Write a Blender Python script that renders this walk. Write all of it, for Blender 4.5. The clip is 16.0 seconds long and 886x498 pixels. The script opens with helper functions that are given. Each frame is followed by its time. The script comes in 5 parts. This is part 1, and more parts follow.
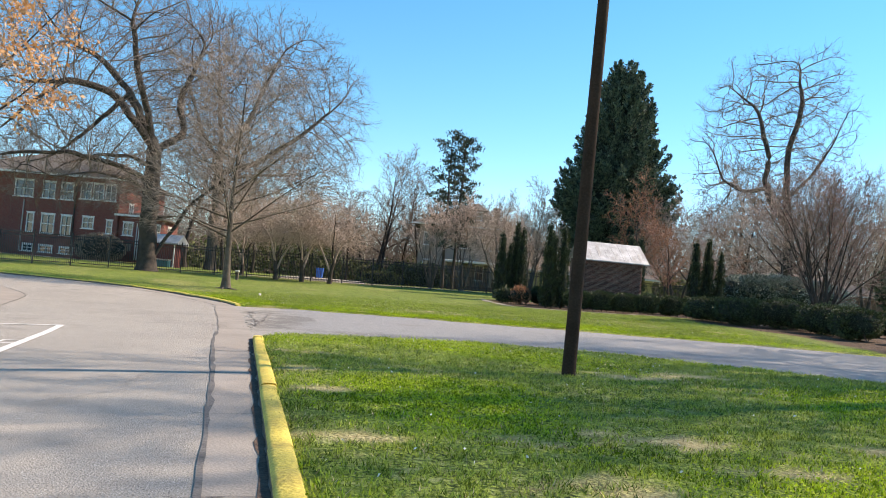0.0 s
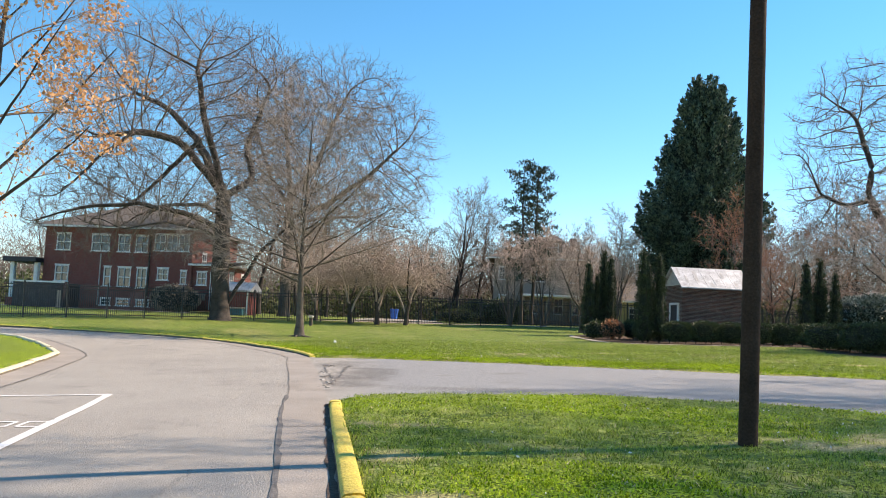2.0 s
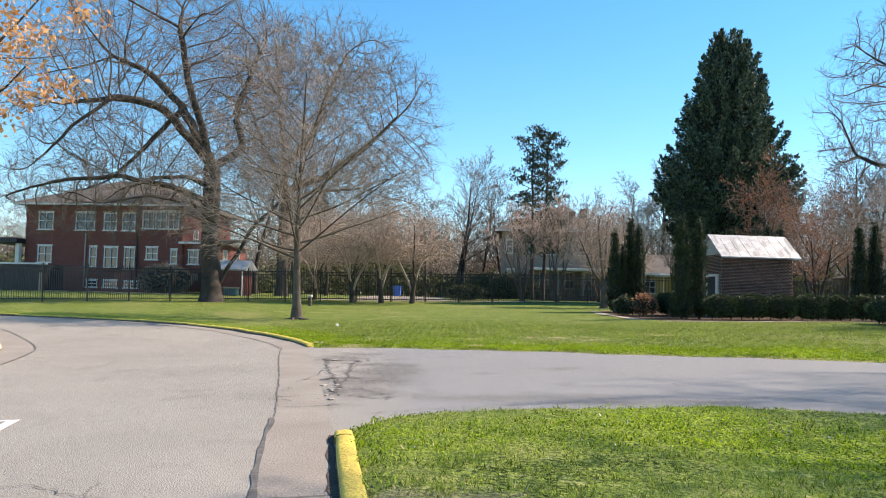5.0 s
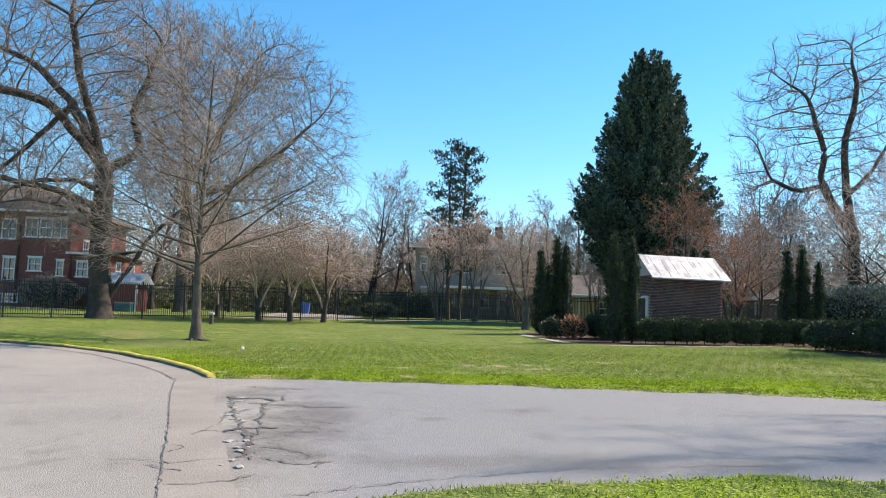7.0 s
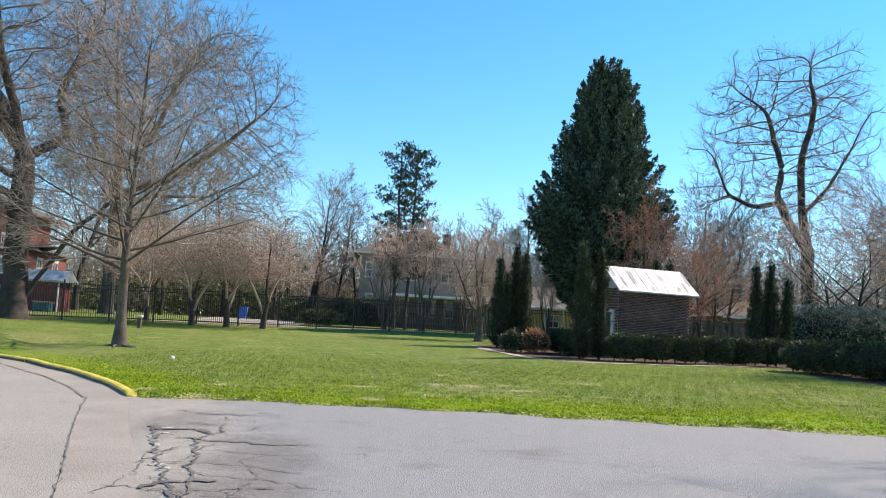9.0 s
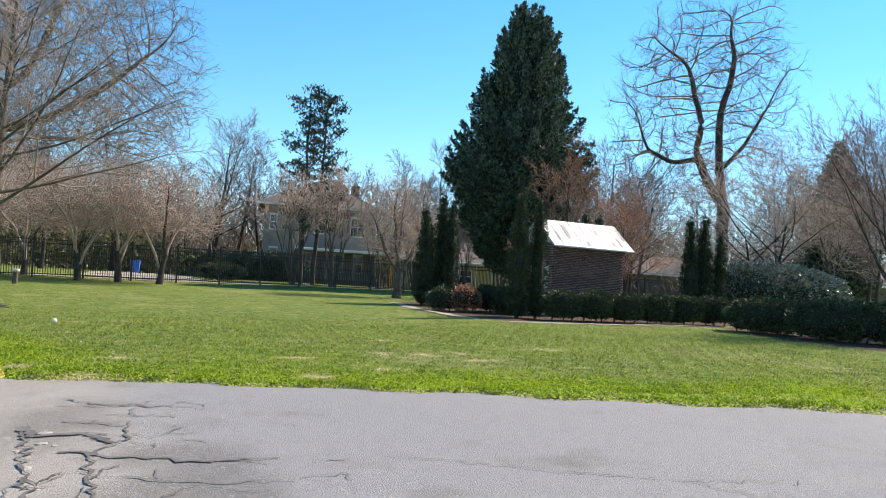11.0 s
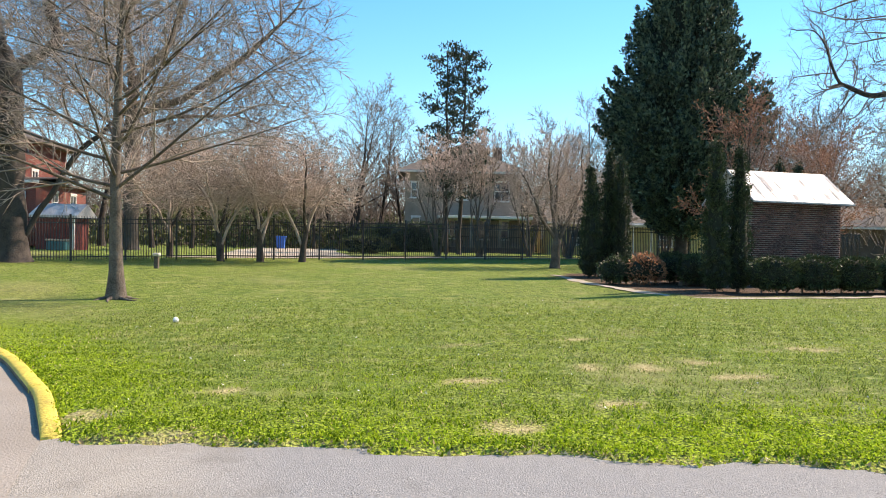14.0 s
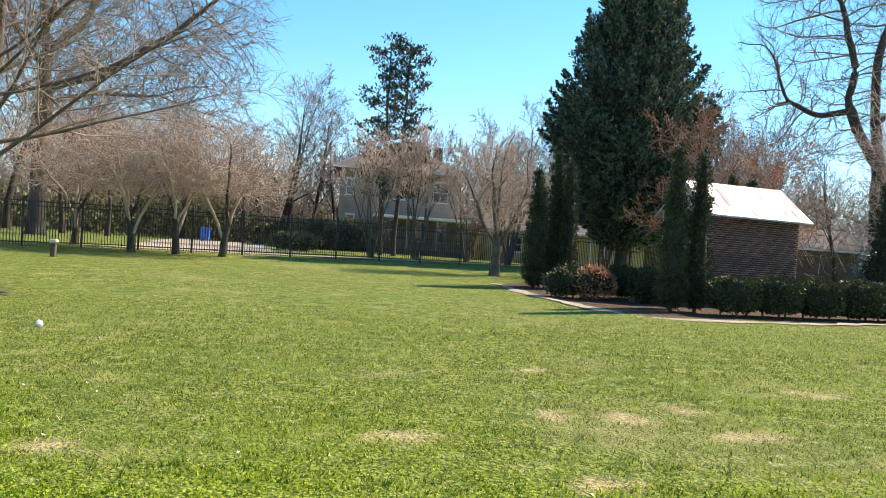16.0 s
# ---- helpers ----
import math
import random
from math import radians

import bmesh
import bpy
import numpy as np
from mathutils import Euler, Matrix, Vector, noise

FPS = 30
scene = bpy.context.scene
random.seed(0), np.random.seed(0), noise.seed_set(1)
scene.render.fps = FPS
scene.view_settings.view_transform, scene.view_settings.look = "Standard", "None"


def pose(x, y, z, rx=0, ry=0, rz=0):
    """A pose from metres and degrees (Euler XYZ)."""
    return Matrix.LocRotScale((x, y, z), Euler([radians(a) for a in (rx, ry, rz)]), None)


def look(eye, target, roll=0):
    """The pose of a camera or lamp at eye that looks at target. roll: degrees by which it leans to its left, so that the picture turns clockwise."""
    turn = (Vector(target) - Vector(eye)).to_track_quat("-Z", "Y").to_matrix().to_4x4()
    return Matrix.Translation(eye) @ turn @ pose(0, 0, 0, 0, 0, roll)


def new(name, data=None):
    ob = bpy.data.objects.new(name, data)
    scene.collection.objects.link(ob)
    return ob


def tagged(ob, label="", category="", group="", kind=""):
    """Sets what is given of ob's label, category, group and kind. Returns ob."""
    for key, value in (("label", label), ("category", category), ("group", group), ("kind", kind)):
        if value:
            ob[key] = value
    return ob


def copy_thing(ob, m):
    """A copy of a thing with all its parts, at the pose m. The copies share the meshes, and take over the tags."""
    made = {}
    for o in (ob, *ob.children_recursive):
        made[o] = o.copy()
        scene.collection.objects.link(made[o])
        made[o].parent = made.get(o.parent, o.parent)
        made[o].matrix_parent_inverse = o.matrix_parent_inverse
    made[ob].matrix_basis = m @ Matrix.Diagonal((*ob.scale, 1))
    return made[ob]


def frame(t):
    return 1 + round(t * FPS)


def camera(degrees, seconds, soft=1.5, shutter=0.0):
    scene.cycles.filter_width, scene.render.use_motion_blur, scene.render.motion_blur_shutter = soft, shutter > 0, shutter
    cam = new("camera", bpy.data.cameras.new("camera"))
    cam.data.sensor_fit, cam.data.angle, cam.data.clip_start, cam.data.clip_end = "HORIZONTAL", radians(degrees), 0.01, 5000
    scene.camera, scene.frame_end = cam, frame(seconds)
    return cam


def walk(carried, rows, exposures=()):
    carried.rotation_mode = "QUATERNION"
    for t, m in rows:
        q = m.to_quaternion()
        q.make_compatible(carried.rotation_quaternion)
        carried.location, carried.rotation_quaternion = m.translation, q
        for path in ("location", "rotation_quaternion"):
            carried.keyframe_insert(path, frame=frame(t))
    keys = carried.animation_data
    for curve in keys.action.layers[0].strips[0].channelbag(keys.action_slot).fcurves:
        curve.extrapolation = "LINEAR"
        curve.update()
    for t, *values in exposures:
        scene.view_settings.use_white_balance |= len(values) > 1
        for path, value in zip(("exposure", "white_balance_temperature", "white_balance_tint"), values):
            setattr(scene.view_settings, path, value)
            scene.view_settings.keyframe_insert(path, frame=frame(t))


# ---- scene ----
cam = camera(58.5, 16.0, soft=1.0)
PATH = [
    (0, (0.662, 3.176, 1.253), (0.621, 5.173, 1.357), 4.9),
    (0.5, (0.442, 3.836, 1.293), (0.382, 5.833, 1.385), 6.0),
    (1, (0.274, 4.557, 1.293), (0.16, 6.552, 1.386), 4.2),
    (1.5, (0.071, 5.125, 1.345), (-0.14, 7.109, 1.484), 2.6),
    (2, (-0.003, 5.806, 1.384), (-0.225, 7.785, 1.567), 2.4),
    (2.5, (-0.187, 6.503, 1.34), (-0.401, 8.485, 1.496), 3.3),
    (3, (-0.307, 7.18, 1.345), (-0.521, 9.164, 1.475), 3.0),
    (3.5, (-0.526, 7.846, 1.36), (-0.718, 9.832, 1.497), 3.8),
    (4, (-0.59, 8.314, 1.433), (-0.772, 10.301, 1.569), 3.3),
    (4.2, (-0.684, 8.629, 1.425), (-0.879, 10.615, 1.561), 2.7),
    (6.3, (-1.563, 11.501, 1.588), (-1.782, 13.487, 1.683), 0.8),
    (6.5, (-1.629, 11.733, 1.587), (-1.782, 13.724, 1.69), 2.3),
    (7, (-1.827, 12.499, 1.584), (-1.813, 14.491, 1.756), 2.0),
    (7.5, (-1.963, 13.114, 1.633), (-1.958, 15.093, 1.917), 2.7),
    (8, (-2.113, 13.729, 1.632), (-1.997, 15.705, 1.92), 2.1),
    (8.5, (-2.239, 14.363, 1.624), (-2.113, 16.342, 1.882), 2.8),
    (8.7, (-2.307, 14.637, 1.619), (-2.165, 16.619, 1.848), 3.1),
    (10.8, (-3.052, 17.65, 1.652), (-2.693, 19.613, 1.79), 3.4),
    (11, (-3.075, 17.879, 1.65), (-2.654, 19.831, 1.752), 3.5),
    (11.5, (-3.099, 18.455, 1.725), (-2.474, 20.348, 1.886), 1.7),
    (12, (-3.169, 19.206, 1.729), (-2.501, 21.088, 1.848), 1.2),
    (12.5, (-3.144, 20.01, 1.769), (-2.618, 21.938, 1.826), 2.5),
    (13, (-3.184, 20.694, 1.846), (-2.766, 22.649, 1.904), 2.9),
    (13.5, (-3.163, 21.392, 1.902), (-2.857, 23.368, 1.931), 1.6),
    (14, (-3.291, 22.068, 1.927), (-3.212, 24.067, 1.922), 1.3),
    (14.5, (-3.245, 22.726, 1.946), (-3.18, 24.724, 1.998), 0.2),
    (15, (-3.26, 23.263, 1.947), (-3.066, 25.253, 2.002), 2.7),
    (15.5, (-3.132, 24.029, 1.978), (-2.866, 26.011, 1.994), 2.9),
    (16, (-3.137, 24.502, 1.972), (-2.894, 26.488, 1.978), 4.0),
]
walk(cam, [(t, look(eye, target, roll)) for t, eye, target, roll in PATH],
     exposures=[(0, 0.42, 7000, 19), (4.2, 0.4, 6950, 19), (7, 0.36, 6550, 17), (12.5, 0.36, 6550, 17), (14, 0.57, 7000, 19), (16, 0.6, 7100, 19)])

# ---- light ----
world = bpy.data.worlds.new("world")
scene.world = world
world.use_nodes = True
SUN_AZ, SUN_EL = radians(24), radians(43)          # azimuth from +x towards +y
sky = world.node_tree.nodes.new("ShaderNodeTexSky")
sky.sky_type, sky.sun_disc = "NISHITA", False
sky.sun_elevation, sky.sun_rotation = SUN_EL, radians(90) - SUN_AZ
sky.air_density, sky.dust_density, sky.ozone_density = 1.0, 0.0, 4.0
back = world.node_tree.nodes["Background"]
back.inputs["Strength"].default_value = 0.174
tone = world.node_tree.nodes.new("ShaderNodeHueSaturation")
tone.inputs["Hue"].default_value, tone.inputs["Saturation"].default_value = 0.485, 1.25
world.node_tree.links.new(sky.outputs[0], tone.inputs["Color"])
world.node_tree.links.new(tone.outputs[0], back.inputs["Color"])
sun = new("sun", bpy.data.lights.new("sun", "SUN"))
sun.data.energy, sun.data.angle, sun.data.color = 6.3, radians(0.55), (1.0, 0.87, 0.69)
sun.matrix_basis = look((60 * math.cos(SUN_AZ), 60 * math.sin(SUN_AZ), 60 * math.tan(SUN_EL)), (0, 0, 0))

# ---- helpers of this scene ----
rng = np.random.default_rng(7)


def ground_z(x, y):
    """Height of the paved level: a gentle rise away from the start, falling off to the roadway."""
    x, y = np.asarray(x, float), np.asarray(y, float)
    p = np.interp(y, [-40, 0, 8, 17, 24, 29, 36, 43, 51, 60, 63, 70, 100, 160, 400],
                  [-.6, -.15, 0, .1, .26, .32, .46, .62, .80, .96, 1.1, 1.25, 1.5, 1.8, 2.0])
    cross = .02 * np.clip(x, -4, 15) + .035 * (np.clip(x, -10, -4) + 4)
    return p + cross * (1 - .7 * np.clip((y - 40) / 20, 0, 1))


def np_mesh(name, verts, faces, material=None, smooth=False):
    """A mesh from an array of points and an array of triangles or quads."""
    verts, faces = np.asarray(verts, np.float32), np.asarray(faces, np.int32)
    me = bpy.data.meshes.new(name)
    me.vertices.add(len(verts))
    me.vertices.foreach_set("co", verts.ravel())
    me.loops.add(faces.size)
    me.loops.foreach_set("vertex_index", faces.ravel())
    me.polygons.add(len(faces))
    me.polygons.foreach_set("loop_start", np.arange(len(faces), dtype=np.int32) * faces.shape[1])
    if smooth:
        me.polygons.foreach_set("use_smooth", np.ones(len(faces), bool))
    me.update(calc_edges=True)
    if material:
        me.materials.append(material)
    return me


def np_part(name, verts, faces, material, parent=None, label="", smooth=False):
    ob = new(name, np_mesh(name, verts, faces, material, smooth))
    ob.parent = parent
    return tagged(ob, label)


def part(name, bm, material, parent=None, label=""):
    me = bpy.data.meshes.new(name)
    bm.to_mesh(me)
    bm.free()
    me.materials.append(material)
    ob = new(name, me)
    ob.parent = parent
    return tagged(ob, label)


def box(bm, x0, x1, y0, y1, z0, z1, bevel=0.0):
    """Adds a box to bm, its edges bevelled where asked."""
    made = bmesh.ops.create_cube(bm, size=1, matrix=Matrix.LocRotScale(
        ((x0 + x1) / 2, (y0 + y1) / 2, (z0 + z1) / 2), None, (x1 - x0, y1 - y0, z1 - z0)))
    if bevel:
        edges = list({e for v in made["verts"] for e in v.link_edges})
        bmesh.ops.bevel(bm, geom=edges, offset=bevel, segments=1, affect="EDGES")
    return bm


def one_box(*a, **k):
    return box(bmesh.new(), *a, **k)


def holder(name, m, label, category, group=""):
    ob = new(name)
    ob.matrix_basis = m
    return tagged(ob, label, category, group)


# ---- materials ----
def mat(name, low, high, scale=4.0, rough=0.8, bump=0.3, fine=40.0, metal=0.0, rand=0.0, island=0.0, spec=0.5, through_light=0.0):
    """A surface that varies between two colours at two scales, with relief; rand and island vary it from piece to piece."""
    m = bpy.data.materials.new(name)
    m.use_nodes = True
    nt = m.node_tree
    n, ln = nt.nodes, nt.links.new
    bsdf = n["Principled BSDF"]
    bsdf.inputs["Roughness"].default_value, bsdf.inputs["Metallic"].default_value = rough, metal
    bsdf.inputs["Specular IOR Level"].default_value = spec
    co = n.new("ShaderNodeTexCoord")
    big, small = n.new("ShaderNodeTexNoise"), n.new("ShaderNodeTexNoise")
    big.inputs["Scale"].default_value, small.inputs["Scale"].default_value = scale, fine
    big.inputs["Detail"].default_value, small.inputs["Detail"].default_value = 4, 3
    ln(co.outputs["Object"], big.inputs["Vector"])
    ln(co.outputs["Object"], small.inputs["Vector"])
    add = n.new("ShaderNodeMath")
    add.operation = "ADD"
    ln(big.outputs["Fac"], add.inputs[0])
    ln(small.outputs["Fac"], add.inputs[1])
    last = add.outputs[0]
    for amount, node, out in ((rand, "ShaderNodeObjectInfo", "Random"), (island, "ShaderNodeNewGeometry", "Random Per Island")):
        if amount:
            src, mul = n.new(node), n.new("ShaderNodeMath")
            mul.operation = "MULTIPLY_ADD"
            mul.inputs[1].default_value = amount
            ln(src.outputs[out], mul.inputs[0])
            ln(last, mul.inputs[2])
            sub = n.new("ShaderNodeMath")
            sub.operation = "SUBTRACT"
            sub.inputs[1].default_value = amount / 2
            ln(mul.outputs[0], sub.inputs[0])
            last = sub.outputs[0]
    ramp = n.new("ShaderNodeMapRange")
    ramp.inputs["From Min"].default_value, ramp.inputs["From Max"].default_value = 0.7, 1.3
    ln(last, ramp.inputs["Value"])
    mix = n.new("ShaderNodeMix")
    mix.data_type = "RGBA"
    mix.inputs["A"].default_value, mix.inputs["B"].default_value = (*low, 1), (*high, 1)
    ln(ramp.outputs[0], mix.inputs["Factor"])
    ln(mix.outputs["Result"], bsdf.inputs["Base Color"])
    if bump:
        b = n.new("ShaderNodeBump")
        b.inputs["Strength"].default_value, b.inputs["Distance"].default_value = bump, 0.02
        ln(small.outputs["Fac"], b.inputs["Height"])
        ln(b.outputs["Normal"], bsdf.inputs["Normal"])
    if through_light:
        tr, ms = n.new("ShaderNodeBsdfTranslucent"), n.new("ShaderNodeMixShader")
        ms.inputs["Fac"].default_value = through_light
        ln(mix.outputs["Result"], tr.inputs["Color"])
        ln(bsdf.outputs[0], ms.inputs[1])
        ln(tr.outputs[0], ms.inputs[2])
        ln(ms.outputs[0], n["Material Output"].inputs["Surface"])
    return m


def brick_mat(name, a, b, mortar, scale=1.0):
    """Brickwork for walls seen from far away; bricks about 0.2 by 0.067 m, laid along the wall's own x (or y) and z."""
    m = bpy.data.materials.new(name)
    m.use_nodes = True
    nt = m.node_tree
    n, ln = nt.nodes, nt.links.new
    bsdf = n["Principled BSDF"]
    bsdf.inputs["Roughness"].default_value = 0.9
    co, sep, add, com = (n.new("ShaderNode" + k) for k in ("TexCoord", "SeparateXYZ", "Math", "CombineXYZ"))
    ln(co.outputs["Object"], sep.inputs[0])
    ln(sep.outputs["X"], add.inputs[0])
    ln(sep.outputs["Y"], add.inputs[1])
    ln(add.outputs[0], com.inputs["X"])
    ln(sep.outputs["Z"], com.inputs["Y"])
    t = n.new("ShaderNodeTexBrick")
    t.inputs["Color1"].default_value, t.inputs["Color2"].default_value, t.inputs["Mortar"].default_value = (*a, 1), (*b, 1), (*mortar, 1)
    t.inputs["Scale"].default_value, t.inputs["Brick Width"].default_value, t.inputs["Row Height"].default_value = scale, 0.21, 0.067
    t.inputs["Mortar Size"].default_value, t.inputs["Bias"].default_value = 0.008, -0.1
    ln(com.outputs[0], t.inputs["Vector"])
    noi, mix = n.new("ShaderNodeTexNoise"), n.new("ShaderNodeMix")
    noi.inputs["Scale"].default_value = 0.8
    ln(co.outputs["Object"], noi.inputs["Vector"])
    mix.data_type, mix.blend_type = "RGBA", "MULTIPLY"
    mix.inputs["B"].default_value = (0.75, 0.68, 0.66, 1)
    ln(noi.outputs["Fac"], mix.inputs["Factor"])
    ln(t.outputs["Color"], mix.inputs["A"])
    ln(mix.outputs["Result"], bsdf.inputs["Base Color"])
    bu = n.new("ShaderNodeBump")
    bu.inputs["Strength"].default_value, bu.inputs["Distance"].default_value = 0.5, 0.01
    bu.invert = True
    ln(t.outputs["Fac"], bu.inputs["Height"])
    ln(bu.outputs["Normal"], bsdf.inputs["Normal"])
    return m


def glass_mat(name, colour):
    m = bpy.data.materials.new(name)
    m.use_nodes = True
    b = m.node_tree.nodes["Principled BSDF"]
    b.inputs["Base Color"].default_value, b.inputs["Roughness"].default_value = (*colour, 1), 0.06
    b.inputs["Specular IOR Level"].default_value = 0.8
    return m


M_BARK_GREY = mat("bark_grey", (.05, .038, .03), (.17, .135, .105), 3, .9, .9, 25)
M_BARK_DARK = mat("bark_dark", (.024, .019, .016), (.085, .068, .056), 3, .9, .9, 22)
M_TWIG_GREY = mat("twig_grey", (.20, .158, .13), (.41, .335, .275), 2, .85, 0, 9)
M_TWIG_BROWN = mat("twig_brown", (.105, .078, .064), (.27, .21, .175), 2, .85, 0, 9)
M_TWIG_PINK = mat("twig_pink", (.31, .23, .19), (.56, .44, .36), 2, .85, 0, 9)
M_TWIG_FAR = mat("twig_far", (.10, .078, .06), (.25, .195, .155), .5, .9, 0, 5, rand=.5)
M_TWIG_RED = mat("twig_red", (.26, .12, .08), (.50, .26, .17), 2, .85, 0, 9)
M_BUD = mat("bud_pink", (.25, .09, .09), (.5, .25, .22), 2, .8, 0, 9, island=.8, through_light=.3)
M_DRY_LEAF = mat("dry_leaf", (.48, .22, .08), (.78, .48, .24), 2, .7, 0, 9, island=.8, through_light=.35)
M_RUSSET_LEAF = mat("russet_leaf", (.24, .115, .065), (.48, .25, .14), 2, .8, 0, 9, island=.8, through_light=.3)
M_CONIFER = mat("conifer_needles", (.014, .034, .027), (.13, .19, .12), .6, .7, 0, 5, island=1.0, through_light=.1)
M_PINE = mat("pine_needles", (.02, .035, .022), (.06, .085, .05), .6, .7, 0, 5, island=.7, through_light=.15)
M_ARBOR = mat("arborvitae", (.014, .026, .012), (.055, .08, .03), 1.5, .7, 0, 9, island=.7, through_light=.12)
# added filler bodies: the shade deep in the foliage as a near-black colour
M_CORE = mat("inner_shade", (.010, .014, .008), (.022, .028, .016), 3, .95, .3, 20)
M_BOX = mat("boxwood", (.018, .032, .012), (.085, .115, .04), 1.5, .6, 0, 9, island=.7, through_light=.12)
# glossy leaves; the pale end of the range paints sun glints into the colour
M_GLOSSY_GLINT = mat("glossy_glint_leaf", (.05, .075, .04), (.34, .37, .30), 1.5, .3, 0, 9, island=.8, spec=1.0)
M_SHRUB = mat("shrub_leaf", (.20, .15, .11), (.46, .36, .27), 1.5, .7, 0, 9, island=.9, through_light=.25)
M_OLIVE = mat("undergrowth", (.055, .068, .024), (.20, .215, .08), .15, .8, 0, 2, island=.8, through_light=.2)
def asphalt_material():
    """Worn asphalt: pale roadway, greyer drive, dark broken patches (attributes of the sheet), aggregate and stains."""
    m = mat("asphalt", (.237, .218, .188), (.335, .31, .268), .35, .92, .6, 70)
    nt = m.node_tree
    n, ln = nt.nodes, nt.links.new
    bsdf = n["Principled BSDF"]
    col = bsdf.inputs["Base Color"].links[0].from_socket
    co = n.new("ShaderNodeTexCoord")

    def mixed(fac, colour, mode="MIX"):
        x = n.new("ShaderNodeMix")
        x.data_type, x.blend_type = "RGBA", mode
        ln(fac, x.inputs["Factor"])
        ln(col, x.inputs["A"])
        x.inputs["B"].default_value = colour
        return x.outputs["Result"]

    def ranged(v, lo, hi):
        r = n.new("ShaderNodeMapRange")
        r.inputs["From Min"].default_value, r.inputs["From Max"].default_value = lo, hi
        ln(v, r.inputs["Value"])
        return r.outputs[0]
    for name, colour in (("drive", (.212, .215, .217, 1)), ("broken", (.075, .068, .06, 1))):
        a = n.new("ShaderNodeAttribute")
        a.attribute_name = name
        col = mixed(a.outputs["Fac"], colour)
    for scale, lo, hi, colour in ((110, .56, .66, (.48, .46, .43, 1)), (85, .60, .68, (.06, .057, .052, 1)), (1.3, .60, 1.0, (.13, .12, .105, 1))):
        t = n.new("ShaderNodeTexNoise")
        t.inputs["Scale"].default_value, t.inputs["Detail"].default_value = scale, 2
        ln(co.outputs["Object"], t.inputs["Vector"])
        col = mixed(ranged(t.outputs["Fac"], lo, hi), colour)
    ln(col, bsdf.inputs["Base Color"])
    return m


M_ASPHALT = asphalt_material()
M_CONCRETE = mat("gutter_concrete", (.23, .203, .172), (.34, .305, .265), .8, .9, .5, 45)
M_PATH = mat("pale_path", (.29, .25, .19), (.45, .40, .32), .8, .95, .4, 30)
M_CRACK = mat("crack_tar", (.07, .065, .06), (.17, .158, .145), 3, .9, .6, 30)
M_PAINT_W = mat("road_paint", (.55, .54, .52), (.85, .84, .82), 3, .7, .4, 50)
M_YELLOW = mat("kerb_paint", (.40, .31, .055), (.76, .60, .10), 2.5, .75, .8, 30)
# bare grimy kerb face, its colour darkened further to stand for its shade
M_KERB_FACE = mat("kerb_face_bare_shaded", (.07, .058, .045), (.2, .165, .11), 3, .95, .8, 35)
M_CREAM = mat("kerb_cream", (.50, .46, .32), (.68, .63, .42), 2.5, .75, .6, 30)
M_MULCH = mat("mulch", (.035, .022, .016), (.12, .075, .05), 3, .95, 1, 30)
M_IRON = mat("black_iron", (.010, .010, .011), (.025, .025, .027), 5, .5, .1, 30)
M_POLE = mat("pole_brown", (.026, .014, .009), (.06, .036, .025), 2, .9, .4, 40, spec=.2)
M_BRICK = brick_mat("red_brick", (.26, .06, .045), (.16, .042, .036), (.24, .16, .13))
M_SHED_BRICK = mat("shed_brick", (.07, .035, .03), (.19, .09, .07), 3, .9, .5, 30, rand=.9, island=.9)
M_MORTAR = mat("mortar", (.42, .38, .33), (.58, .54, .48), 3, .95, .4, 40)
M_TIN = mat("tin_roof", (.27, .265, .26), (.60, .60, .60), 2.2, .5, .4, 14, metal=.25)
M_RUST = mat("roof_rust", (.32, .30, .28), (.46, .44, .42), 3, .8, .4, 20)
M_WHITE = mat("white_paint", (.62, .61, .58), (.80, .79, .76), 3, .6, .1, 30)
M_SIDING = mat("grey_siding", (.25, .205, .165), (.38, .32, .26), 1.2, .85, .3, 25)
M_YSIDING = mat("yellow_siding", (.42, .36, .15), (.56, .48, .22), 1.5, .8, .2, 25)
M_TAN = mat("tan_brick", (.12, .08, .06), (.2, .14, .105), 1.5, .9, .4, 25)
M_SHINGLE = mat("shingles", (.085, .072, .062), (.17, .145, .125), 1.5, .95, .6, 18)
M_GLASS = glass_mat("window_glass", (.03, .035, .045))
M_DARKROOM = mat("dark_interior", (.012, .012, .014), (.03, .03, .032), 1, .9, 0, 9)
M_BLUE = mat("blue_plastic", (.015, .11, .48), (.035, .19, .7), 2, .45, .1, 30)
M_DUMP = mat("dark_panel", (.012, .013, .018), (.035, .036, .045), 2, .6, .2, 20)
M_RUBBLE = mat("rubble", (.26, .24, .21), (.46, .43, .39), 6, .95, .6, 40)
M_STONE = mat("stone", (.35, .33, .30), (.55, .53, .49), 4, .9, .6, 30)

# ---- plan: lawns, roadway, drive ----
KERB_NEAR = [(4.2, -8.7), (1.82, 0.0), (-0.31, 7.84), (-2.68, 16.56), (-2.98, 17.75)]
KERB_FAR = [(-46, 41.5), (-34, 41.2), (-24.2, 40.6), (-19.5, 40.2), (-16.4, 39.3), (-13.6, 37.9), (-11.1, 36.1), (-8.9, 33.3), (-7.4, 30.9), (-6.5, 29.1)]
KERB_ISLAND = [(-3.0, -8.0), (-6.6, 8.0), (-8.4, 14.0), (-10.5, 20.4), (-12.2, 25.0), (-13.1, 27.0), (-14.3, 28.6), (-16.3, 31.0), (-18.6, 33.4), (-20.9, 34.9), (-26, 36.0), (-46, 36.8)]
